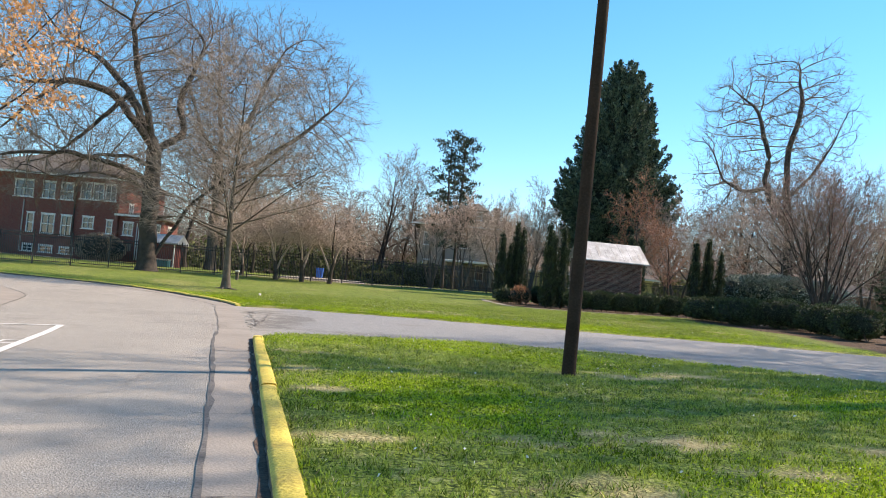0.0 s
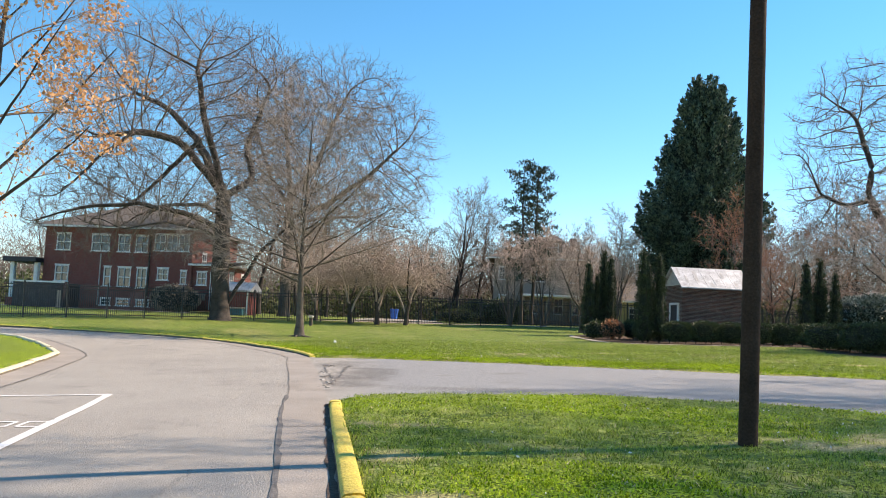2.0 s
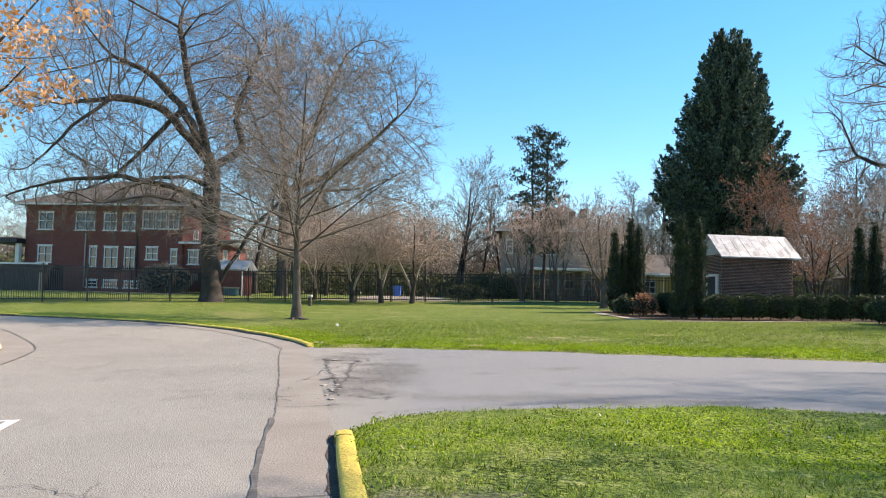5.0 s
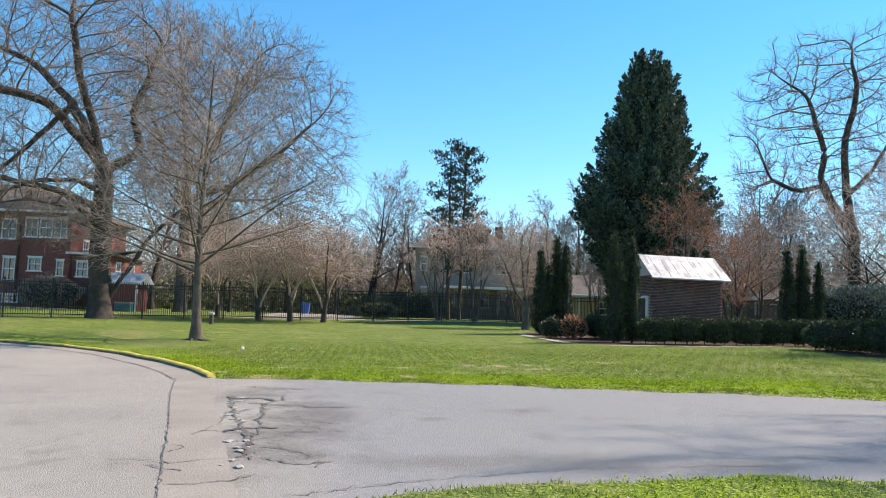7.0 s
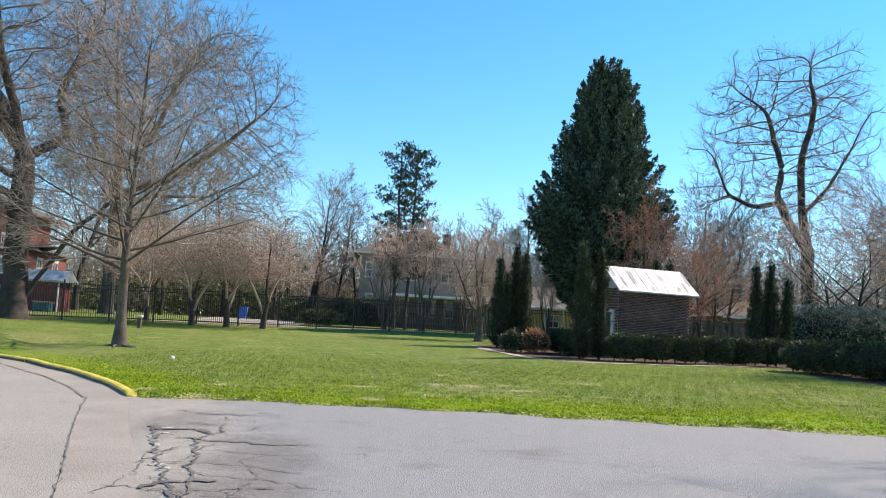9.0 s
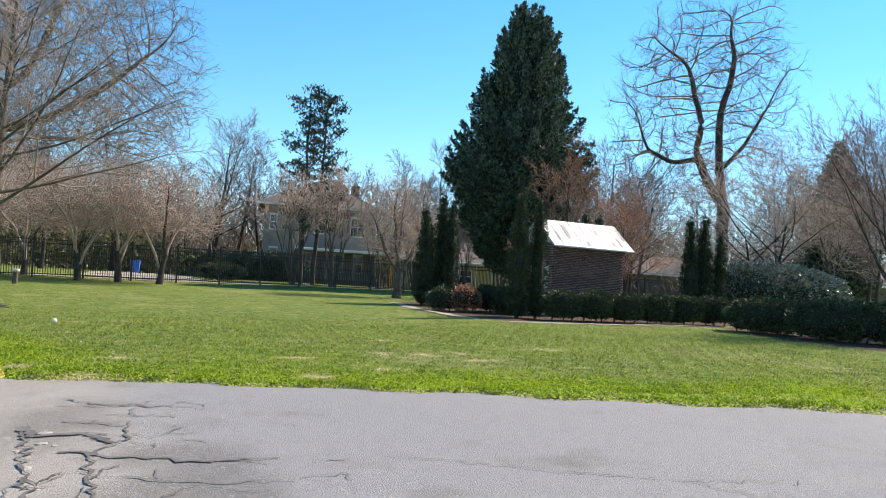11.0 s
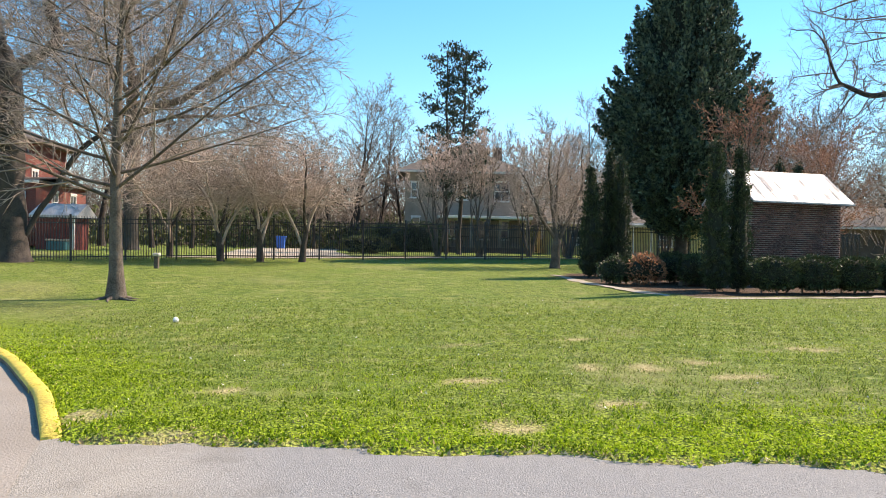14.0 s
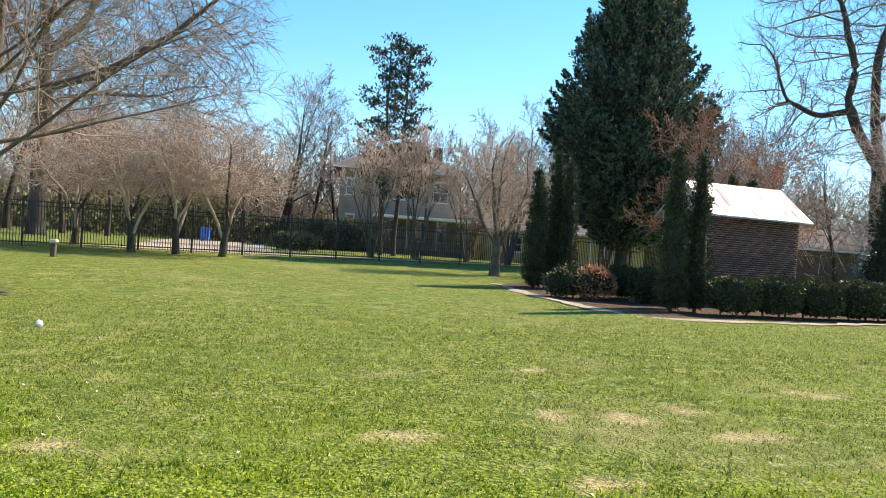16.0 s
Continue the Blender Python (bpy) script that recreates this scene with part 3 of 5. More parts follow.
def lines_from(r, P, D, L, K, wob, up):
    pts, d = [P], D
    for _ in range(K):
        d = unit(d + r.normal(0, wob, d.shape) + np.array([0, 0, up]))
        P = P + d * (L / K)[:, None]
        pts.append(P)
    return np.stack(pts, 1)


def tubes(pts, rad, sides):
    """Tapered tubes round a set of lines: points and quads."""
    N, K = pts.shape[:2]
    t = unit(np.gradient(pts, axis=1))
    ref = np.where(np.abs(t[:, :1, 2:]) > .8, np.array([1., 0, 0]), np.array([0, 0, 1.]))
    a = unit(np.cross(t, np.broadcast_to(ref, t.shape)))
    b = np.cross(t, a)
    ang = np.arange(sides) / sides * 2 * math.pi
    v = pts[:, :, None] + rad[:, :, None, None] * (a[:, :, None] * np.cos(ang)[None, None, :, None] + b[:, :, None] * np.sin(ang)[None, None, :, None])
    idx = np.arange(N * K * sides).reshape(N, K, sides)
    nxt = np.roll(idx, -1, axis=2)
    f = np.stack([idx[:, :-1], nxt[:, :-1], nxt[:, 1:], idx[:, 1:]], -1).reshape(-1, 4)
    return v.reshape(-1, 3), f


def children(r, pts, L, R, tip, spec):
    """Start, way, length and radius of the side branches of a set of lines."""
    m, start, a0, a1, ratio, fall, rr = spec
    N, K = pts.shape[:2]
    u = start + (1 - start) * (np.arange(m)[None] + r.uniform(0, 1, (N, m))) / m
    u = np.clip(u, 0, .995)
    s = u * (K - 1)
    i = s.astype(int)
    fr = (s - i)[..., None]
    n = np.arange(N)[:, None]
    P = pts[n, i] * (1 - fr) + pts[n, i + 1] * fr
    T = unit(pts[n, i + 1] - pts[n, i])
    az = (np.arange(m)[None] * 2.399 + r.uniform(0, 6.28, (N, 1)) + r.normal(0, .35, (N, m)))[..., None]
    ref = np.where(np.abs(T[..., 2:]) > .8, np.array([1., 0, 0]), np.array([0, 0, 1.]))
    A = unit(np.cross(T, ref))
    B = np.cross(T, A)
    an = np.radians(r.uniform(a0, a1, (N, m)) * (1 - .25 * u))[..., None]
    D = np.cos(an) * T + np.sin(an) * (np.cos(az) * A + np.sin(az) * B)
    ln = L[:, None] * ratio * (1 - fall * u) * r.uniform(.7, 1.2, (N, m))
    rad = (R[:, None] * (1 - u * (1 - tip))) * rr
    return P.reshape(-1, 3), D.reshape(-1, 3), ln.ravel(), rad.ravel()


def leaf_quads(r, C, size, D=None, long=1.6):
    """Small four-cornered leaves at the points C."""
    n = len(C)
    a = unit(r.normal(0, 1, (n, 3))) if D is None else unit(D + r.normal(0, .45, (n, 3)))
    b = unit(np.cross(a, r.normal(0, 1, (n, 3))))
    s = (size * r.uniform(.6, 1.3, n))[:, None]
    fold = np.cross(a, b) * s * .18
    v = np.stack([C, C + a * s * long * .5 + b * s * .42 + fold, C + a * s * long, C + a * s * long * .5 - b * s * .42 + fold], 1)
    return v.reshape(-1, 3), np.arange(n * 4).reshape(n, 4)


def bare_tree(seed, height, radius, levels, bark, twig, label, flare=.35, lean=0.0, wob0=.04, trunks=1, splay=0.0, leaves=None, thin=1.0):
    """A leafless tree at the origin. levels: a row for each order of branches:
    count, first place, least and most angle, length ratio, falling off, radius ratio, steps, wobble, upward pull, sides."""
    r = np.random.default_rng(seed)
    ang = r.uniform(0, 6.28) + np.arange(trunks) * 2 * math.pi / trunks
    D = unit(np.stack([np.cos(ang) * splay + lean, np.sin(ang) * splay, np.ones(trunks)], 1))
    P = np.stack([np.cos(ang), np.sin(ang), np.zeros(trunks)], 1) * (radius * .7 * (trunks > 1)) - np.array([0, 0, .12])
    L = height * r.uniform(.9, 1.0, trunks)
    R = np.full(trunks, radius)
    pts = lines_from(r, P, D, L, 14, wob0, .05)
    s = np.linspace(0, 1, 15)
    tip = .12
    rad = R[:, None] * ((1 - s * (1 - tip)) + flare * np.exp(-s * 22))[None]
    tv, tf = tubes(pts, rad, 10)
    stem_v, stem_f, crown_v, crown_f = [tv], [tf], [], []
    count, ccount = len(tv), 0
    tips, tipd = None, None
    for k, row in enumerate(levels):
        spec, (K, wob, up, sides) = row[:7], row[7:]
        P, D, L, R = children(r, pts, L, R, tip, spec)
        R = np.maximum(R, .004 * thin)
        pts = lines_from(r, P, D, L, K, wob, up)
        tip = .25 if k < len(levels) - 1 else .35
        v, f = tubes(pts, R[:, None] * np.linspace(1, tip, K + 1)[None], sides)
        if k == 0:
            stem_v.append(v)
            stem_f.append(f + count)
            count += len(v)
        else:
            crown_v.append(v)
            crown_f.append(f + ccount)
            ccount += len(v)
        tips, tipd = pts[:, -1], unit(pts[:, -1] - pts[:, -2])
    top = holder("tree", Matrix(), label, "tree")
    np_part("trunk", np.vstack(stem_v), np.vstack(stem_f), bark, top, smooth=True)
    np_part("crown", np.vstack(crown_v), np.vstack(crown_f), twig, top, smooth=True)
    if leaves:
        share, size, material, clump, lab = leaves
        if clump:
            seeds = tips[r.choice(len(tips), clump, replace=False)]
            near = np.min(np.linalg.norm(tips[:, None] - seeds[None], axis=2), axis=1)
            pick = np.flatnonzero(near < .55)
            C = np.repeat(tips[pick], 5, axis=0) + r.normal(0, .12, (len(pick) * 5, 3))
            v, f = leaf_quads(r, C, size)
        else:
            pick = r.uniform(size=len(tips)) < share
            v, f = leaf_quads(r, tips[pick], size, tipd[pick])
        np_part("foliage", v, f, material, top, lab)
    return top


def in_ellipsoids(r, n, lobes):
    """Points in a set of ellipsoids, thicker towards their skins; lobes: centre and radii."""
    lobes = np.array(lobes, float)
    vol = lobes[:, 3] * lobes[:, 4] * lobes[:, 5]
    which = r.choice(len(lobes), n, p=vol / vol.sum())
    q = unit(r.normal(0, 1, (n, 3))) * r.uniform(.12, 1, (n, 1)) ** .45
    return lobes[which, :3] + q * lobes[which, 3:]


def grown_tree(seed, skeleton, lobes, radius, bark, twig, label, count=1500, step=.42, kill=.75, reach=5.0, thin=.014, twigs=3, twig_long=1.1, gnarl=.2):
    """A leafless tree that grows from its main limbs into the room of its crown, forking where the room divides.
    skeleton: lines of (x, y, z), the first the trunk; lobes: the crown's ellipsoids."""
    r = np.random.default_rng(seed)
    pos, par = [], []
    for k, line in enumerate(skeleton):
        line = np.array(line, float)
        seg = np.linalg.norm(np.diff(line, axis=0), axis=1)
        u = np.concatenate([[0], np.cumsum(seg)])
        m = max(2, int(u[-1] / step))
        pts = np.stack([np.interp(np.linspace(0, u[-1], m + 1), u, line[:, j]) for j in range(3)], 1)
        pts[1:] += r.normal(0, .05, (m, 3))
        if k == 0:
            pos.append(pts[0])
            par.append(-1)
            prev = 0
        else:
            prev = int(np.argmin(np.linalg.norm(np.array(pos) - pts[0], axis=1)))
        for p in pts[1:]:
            pos.append(p)
            par.append(prev)
            prev = len(pos) - 1
    A = in_ellipsoids(r, count, lobes)
    P = np.array(pos)
    d = np.linalg.norm(A[:, None] - P[None], axis=2)
    near, dist = d.argmin(1), d.min(1)
    kids = np.bincount([p for p in par if p >= 0], minlength=len(par)).tolist()
    way = {}
    for _ in range(90):
        alive = dist > kill
        A, near, dist = A[alive], near[alive], dist[alive]
        use = dist < reach
        if use.sum() < 4:
            break
        pull = np.zeros((len(P), 3))
        np.add.at(pull, near[use], unit(A[use] - P[near[use]]))
        tips = [i for i in np.unique(near[use]) if kids[i] < 3]
        fresh = []
        for i in tips:
            v = pull[i] + r.normal(0, gnarl, 3)
            if par[i] >= 0:
                v = unit(v) + .55 * unit(P[i] - P[par[i]])
            v = v / max(np.linalg.norm(v), 1e-6)
            if i in way and float(way[i] @ v) > .93:
                kids[i] = 9
                continue
            way[i] = v
            fresh.append(P[i] + v * step)
            par.append(int(i))
            kids.append(0)
            kids[i] += 1
        if not fresh:
            break
        F = np.array(fresh)
        d = np.sqrt(np.maximum((A ** 2).sum(1)[:, None] + (F ** 2).sum(1)[None] - 2 * A @ F.T, 0))
        better = d.min(1) < dist
        near = np.where(better, len(P) + d.argmin(1), near)
        dist = np.minimum(dist, d.min(1))
        P = np.vstack([P, F])
    N = len(P)
    w = np.zeros(N)
    main = np.full(N, -1)
    for i in range(N - 1, -1, -1):
        if w[i] == 0:
            w[i] = 1
        p = par[i]
        if p >= 0:
            w[p] += w[i]
            if main[p] < 0 or w[i] > w[main[p]]:
                main[p] = i
    R = np.maximum(radius * (w / w[0]) ** .5, thin)
    height = P[:, 2] - P[0, 2]
    R = R * (1 + .55 * np.exp(-height / .5))
    stem, crown = ([], []), ([], [])
    count_v = [0, 0]
    for i in range(N):
        p = par[i]
        if p >= 0 and main[p] == i:
            continue
        chain = ([p] if p >= 0 else []) + [i]
        while main[chain[-1]] >= 0:
            chain.append(int(main[chain[-1]]))
        if len(chain) < 2:
            continue
        q, rad = P[chain].copy(), R[chain].copy()
        if p >= 0:
            rad[0] = rad[1]
        q[1:-1] = (q[:-2] + 2 * q[1:-1] + q[2:]) / 4
        thick = rad[min(1, len(rad) - 1)]
        v, f = tubes(q[None], rad[None], 10 if thick > .2 else 6 if thick > .07 else 4)
        k = 0 if thick > .075 else 1
        (stem, crown)[k][0].append(v)
        (stem, crown)[k][1].append(f + count_v[k])
        count_v[k] += len(v)
    # twigs on all the thin wood
    pr = np.array(par)
    thin_ones = np.flatnonzero((R < max(.05, thin * 2.2)) & (pr >= 0))
    T = unit(P[thin_ones] - P[pr[thin_ones]])
    S, D = np.repeat(P[thin_ones], twigs, axis=0), np.repeat(T, twigs, axis=0)
    D = unit(D + r.normal(0, .62, D.shape) + np.array([0, 0, .12]))
    L = twig_long * r.uniform(.4, 1.25, len(S))
    pts = lines_from(r, S, D, L, 3, .16, .04)
    v, f = tubes(pts, np.full((len(S), 1), thin * .62) * np.linspace(1, .45, 4)[None], 3)
    crown[0].append(v)
    crown[1].append(f + count_v[1])
    count_v[1] += len(v)
    S, D, L, _ = children(r, pts, L, np.full(len(pts), thin), .5, (2, .25, 25, 60, .55, .3, .6))
    pts = lines_from(r, S, D, L, 1, .1, .03)
    v, f = tubes(pts, np.full((len(S), 1), thin * .45) * np.array([[1, .6]]), 3)
    crown[0].append(v)
    crown[1].append(f + count_v[1])
    top = holder("tree", Matrix(), label, "tree")
    np_part("trunk", np.vstack(stem[0]), np.vstack(stem[1]), bark, top, smooth=True)
    np_part("crown", np.vstack(crown[0]), np.vstack(crown[1]), twig, top, smooth=True)
    return top


def stand(tree, x, y, turn=0, size=1.0, sink=0.0):
    tree.matrix_basis = pose(x, y, float(lawn_height(np.array([x]), np.array([y]))[0]) - sink, 0, 0, turn) @ Matrix.Scale(size, 4)
    return tree


OAK_LIMBS = [[(0, 0, -.2), (-.1, 0, 2.5), (-.25, 0, 5.3), (-.3, 0, 8.4)],
             [(-.3, 0, 8.4), (.9, .1, 9.2), (1.6, .3, 10), (1.0, .6, 11.9), (1.9, 1, 15), (2.4, 1.2, 16.5)],
             [(-.3, 0, 8.4), (-.9, -.4, 10.6), (-1.9, -1, 13.5), (-2.5, -1.6, 17)],
             [(-.3, 0, 8.4), (-1.8, -.6, 10.2), (-3.4, -1.2, 11.8), (-5.9, -2, 12), (-8.5, -2.5, 11.2)],
             [(-.5, .2, 9.2), (-2.4, 1.4, 12.5), (-4.5, 2.6, 14.8), (-7, 3.6, 16)],
             [(-.28, 0, 6.2), (-2.5, -1.4, 6.9), (-5.5, -2.6, 7.2), (-9, -3.4, 6.5), (-11.5, -4, 5.4)],
             [(-.25, 0, 5.4), (-1.5, -1.6, 6), (-3.8, -4, 6), (-6, -5.4, 5.2)],
             [(-.28, 0, 7.2), (-1.8, 1.8, 8), (-4.2, 3.6, 8), (-6.5, 4.6, 7)],
             [(-5.9, -2, 12), (-8, -3, 9.8), (-9.6, -3.4, 7.6)],
             [(-2.4, 1.4, 12.2), (-4.5, 2.6, 10), (-6.5, 3.5, 7.8)],
             [(0, 0, .3), (1.1, -.2, 2.6), (2.1, -.4, 4.2), (2.9, -.6, 5.4), (4.4, -.8, 6.8)]]
stand(grown_tree(11, OAK_LIMBS, [(-3.2, 0, 12.5, 9.2, 7.5, 8.6), (-6.5, -.5, 6.6, 6.8, 5.5, 2.9), (4.4, -.6, 7, 3.4, 3, 2.6), (.8, .5, 16.5, 4.2, 4, 4.5)], .62, M_BARK_DARK, M_TWIG_BROWN,
                 "huge spreading leafless oak with dark limbs by the fence", count=5800, step=.38, kill=.55, thin=.016, twigs=2, twig_long=1.1), -20.8, 57.6, 21.9)
TALL_LIMBS = [[(0, 0, -.2), (0, 0, 9.2), (-.2, 0, 12.7), (-1, .3, 18.8)],
              [(0, 0, 9), (3.3, -.5, 10.4), (6.7, -1, 13), (9.4, -1.4, 15.8)],
              [(-.1, 0, 11), (2.1, .6, 13.9), (3.3, 1, 17.7), (4.8, 1.4, 21.5)],
              [(-.1, 0, 10), (-2, 1, 13), (-3.4, 1.6, 17)],
              [(0, 0, 8), (2.5, 1.8, 9.4), (6.5, 3.5, 10)]]
stand(grown_tree(12, TALL_LIMBS, [(3.2, 0, 15.6, 10.6, 8, 9.2), (-2, 0, 17, 5, 5, 7.2), (8.5, 0, 11, 5, 5, 4.5)], .5, M_BARK_GREY, M_TWIG_BROWN,
                 "tall round-headed leafless tree with a pale vine-grown trunk", count=5000, step=.42, kill=.6, thin=.018, twigs=2, twig_long=1.25), -22.2, 76, 17.5)
YOUNG = [(46, .22, 58, 88, .58, .58, .4, 7, .05, .03, 5), (9, .2, 30, 58, .46, .4, .6, 4, .08, .02, 4), (7, .15, 28, 58, .5, .3, .6, 2, .1, .02, 3), (5, .2, 25, 50, .62, .2, .8, 1, .1, .02, 3)]
stand(bare_tree(21, 11.4, .17, YOUNG, M_BARK_GREY, M_TWIG_GREY, "young leafless shade tree with a straight grey trunk on the lawn", flare=.7, wob0=.015, thin=2.1), -10.84, 42.68, 0)
MYRTLE = [(9, .48, 40, 74, 1.12, .2, .58, 6, .10, .02, 5), (9, .25, 25, 62, .5, .3, .55, 4, .13, .01, 4), (7, .15, 25, 62, .52, .3, .6, 2, .14, .01, 3), (5, .2, 25, 55, .65, .2, .8, 1, .12, 0, 3)]
CRAB_LIMBS = [[(0, 0, -.15), (-.1, 0, 1.2), (-.5, .1, 2.4), (-1.3, .2, 3.6)], [(-.05, 0, .7), (.5, -.1, 1.9), (1.2, -.2, 3.2)], [(-.1, 0, 1.3), (.1, .7, 2.7), (.2, 1.4, 3.8)], [(-.1, 0, 1.2), (-.2, -.8, 2.6), (-.4, -1.6, 3.5)]]
crab = grown_tree(31, CRAB_LIMBS, [(0, 0, 3.7, 2.9, 2.7, 1.7), (0, 0, 2.9, 3.0, 2.8, .8)], .125, M_BARK_DARK, M_TWIG_PINK, "low spreading leafless tree with pinkish-brown twigs by the fence",
                  count=1500, step=.24, kill=.32, reach=1.5, thin=.012, twigs=2, twig_long=.75, gnarl=.35)
crab["group"] = "low trees along the fence"
stand(crab, -12.6, 61.2, 0, 1.15)
for x, y, t, s in ((-10.75, 61.6, 80, 1.2), (-8.75, 61.6, 200, 1.15), (-15.8, 63.5, 300, 1.1)):
    stand(copy_thing(crab, Matrix()), x, y, t, s)
ROUND_LIMBS = [[(0, 0, -.15), (0, 0, 1.3), (-.1, 0, 2.4), (-.3, .1, 4.2)], [(0, 0, 1.2), (.6, .1, 2.3), (1.2, .2, 3.8)], [(0, 0, 1.3), (-.7, -.2, 2.4), (-1.3, -.3, 3.6)], [(0, 0, 1.5), (.1, .8, 2.9), (.2, 1.2, 4.2)]]
stand(grown_tree(41, ROUND_LIMBS, [(0, 0, 4.0, 2.2, 2.2, 2.3), (.2, 0, 5.2, 1.4, 1.4, 1.5)], .19, M_BARK_GREY, M_TWIG_PINK, "round-headed leafless tree near the iron fence",
                 count=1100, step=.24, kill=.34, reach=1.5, thin=.012, twigs=3, twig_long=.7, gnarl=.35), 3.55, 59.5, 0)
FORK_LIMBS = [[(.3, 0, -.2), (.1, 0, 3.5), (0, 0, 7.1)],
              [(0, 0, 7.1), (-.35, .1, 9.6), (-.4, .2, 13.2), (.45, .3, 17), (.1, .4, 20.5)],
              [(0, 0, 7.1), (-1.1, -.3, 8.6), (-2.1, -.6, 10.7), (-1.8, -.8, 12.7), (-3, -1, 16.5)],
              [(-2.1, -.6, 10.2), (-3.6, -.2, 9.9), (-5.4, .2, 11)],
              [(-.35, .1, 9.6), (1.4, .8, 11.4), (2.8, 1.2, 14)]]
stand(grown_tree(61, FORK_LIMBS, [(-2.2, 0, 14.2, 5.8, 5.5, 7.4), (1.6, 0, 15.5, 3.2, 3.6, 6.6), (-5, 0, 10.2, 3, 3.4, 3)], .42, M_BARK_DARK, M_TWIG_BROWN,
                 "tall airy leafless tree with a forked grey trunk", count=2100, step=.36, kill=.6, thin=.016, twigs=2, twig_long=.9, gnarl=.3), 26.6, 66.2, -18)
VASE = [(7, .10, 14, 48, .95, .2, .62, 7, .06, .01, 5), (8, .2, 20, 48, .55, .35, .52, 5, .07, .02, 4), (8, .15, 22, 50, .45, .3, .55, 3, .09, .02, 3), (6, .2, 20, 45, .5, .2, .7, 1, .08, .02, 3)]
stand(bare_tree(62, 6.4, .15, VASE, M_BARK_DARK, M_TWIG_BROWN, "vase-shaped many-stemmed budding tree with reddish buds", trunks=5, splay=.3, wob0=.05, thin=2.2,
                leaves=(.7, .045, M_BUD, 0, "small reddish buds")), 17.6, 40.3, 0, .74)
low = bare_tree(66, 5.4, .15, MYRTLE, M_BARK_DARK, M_TWIG_PINK, "wide low leafless tree behind the clipped shrubs", trunks=2, splay=.3, wob0=.06, thin=2.4)
low["group"] = "low trees behind the shrubs"
stand(low, 22.6, 55.8, 0, 1.05)
for x, y, t, s in ((28.5, 57.5, 90, 1.1), (34.0, 56.5, 200, 1.15), (37.5, 65.0, 300, 1.2), (17.5, 64.0, 40, .9)):
    stand(copy_thing(low, Matrix()), x, y, t, s)
LEAFY = [(20, .26, 45, 82, .54, .4, .42, 7, .09, .03, 6), (7, .2, 30, 60, .5, .35, .5, 4, .1, .03, 4), (7, .2, 28, 60, .5, .3, .55, 2, .12, .02, 3), (5, .2, 25, 55, .55, .2, .7, 1, .1, .02, 3)]
stand(bare_tree(71, 12.5, .2, LEAFY, M_BARK_DARK, M_TWIG_GREY, "tree on the island still holding clumps of dry orange leaves", wob0=.03,
                leaves=(.1, .10, M_DRY_LEAF, 120, "dry orange leaves in clumps")), -15.1, 26.1, 0)
shade = bare_tree(73, 15.5, .28, LEAFY, M_BARK_DARK, M_TWIG_GREY, "leafless tree beside the drive that streaks the lawn with shadow", wob0=.04, thin=2.8)
shade["group"] = "trees shading the near lawn"
stand(shade, 20.6, 22.0, 130, 1.5)
stand(copy_thing(shade, Matrix()), 18.4, 20.6, 20, 1.05)
stand(copy_thing(shade, Matrix()), 27.0, 26.5, 230, 1.5)
RUSSET = [(13, .2, 30, 68, .75, .35, .5, 5, .08, .03, 5), (7, .2, 25, 55, .48, .3, .5, 3, .1, .02, 4), (7, .15, 25, 55, .5, .3, .55, 2, .12, .02, 3), (4, .2, 25, 50, .5, .2, .7, 1, .1, .02, 3)]
red = bare_tree(81, 6.6, .13, RUSSET, M_BARK_DARK, M_TWIG_RED, "small tree with rust-red twigs and buds behind the brick shed", thin=2.6, leaves=(.8, .075, M_RUSSET_LEAF, 0, "rust-red buds"))
red["group"] = "rust-red trees behind the shed"
stand(red, 13.3, 60.8, 0, 1.05)
stand(copy_thing(red, Matrix()), 14.6, 55.2, 90, .72)
stand(copy_thing(red, Matrix()), 21.8, 70.0, 200, 1.05)

# crape myrtles by the grey house: several pale stems each
CRAPE = [(4, .35, 15, 38, .6, .2, .6, 4, .09, .03, 4), (6, .3, 25, 55, .5, .3, .5, 3, .12, .02, 3), (7, .2, 25, 55, .5, .3, .55, 2, .12, .02, 3), (4, .2, 25, 55, .5, .2, .7, 1, .12, .02, 3)]
crape = bare_tree(91, 5.2, .085, CRAPE, M_BARK_GREY, M_TWIG_PINK, "many-stemmed leafless crape myrtle before the grey house", trunks=5, splay=.26, wob0=.06, thin=3.2)
crape["group"] = "crape myrtles"
stand(crape, 1.2, 74.0, 0, 1.2)
for x, y, t, s in ((4.6, 75.0, 100, 1.1), (-1.6, 73.2, 150, 1.05), (6.9, 73.0, 260, 1.15), (10.5, 73.5, 40, .85), (8.0, 80, 10, .9), (13.5, 74.0, 220, .9)):
    stand(copy_thing(crape, Matrix()), x, y, t, s)

# big straight trunks and woods beyond the fence
WOOD = [(15, .26, 30, 68, .48, .4, .42, 4, .09, .05, 4), (6, .2, 28, 58, .48, .35, .5, 2, .11, .03, 3), (6, .15, 25, 55, .5, .3, .6, 1, .12, .03, 3), (3, .2, 25, 50, .6, .2, .8, 1, .1, .02, 3)]
woods = [bare_tree(s, h, rr, WOOD, M_BARK_DARK, M_TWIG_FAR, "tall leafless woodland tree beyond the fence", wob0=.05, thin=5) for s, h, rr in ((101, 15.5, .26), (102, 14, .22), (103, 16.5, .3))]
spots = [(-24.0, 86), (-21.4, 88), (-29.5, 90)]
r2 = np.random.default_rng(5)
r3 = np.random.default_rng(15)
for k in range(14):
    spots.append((30 + 4.2 * k + r2.normal(0, 1), 84 + 16 * ((k * .618) % 1) - .3 * k))
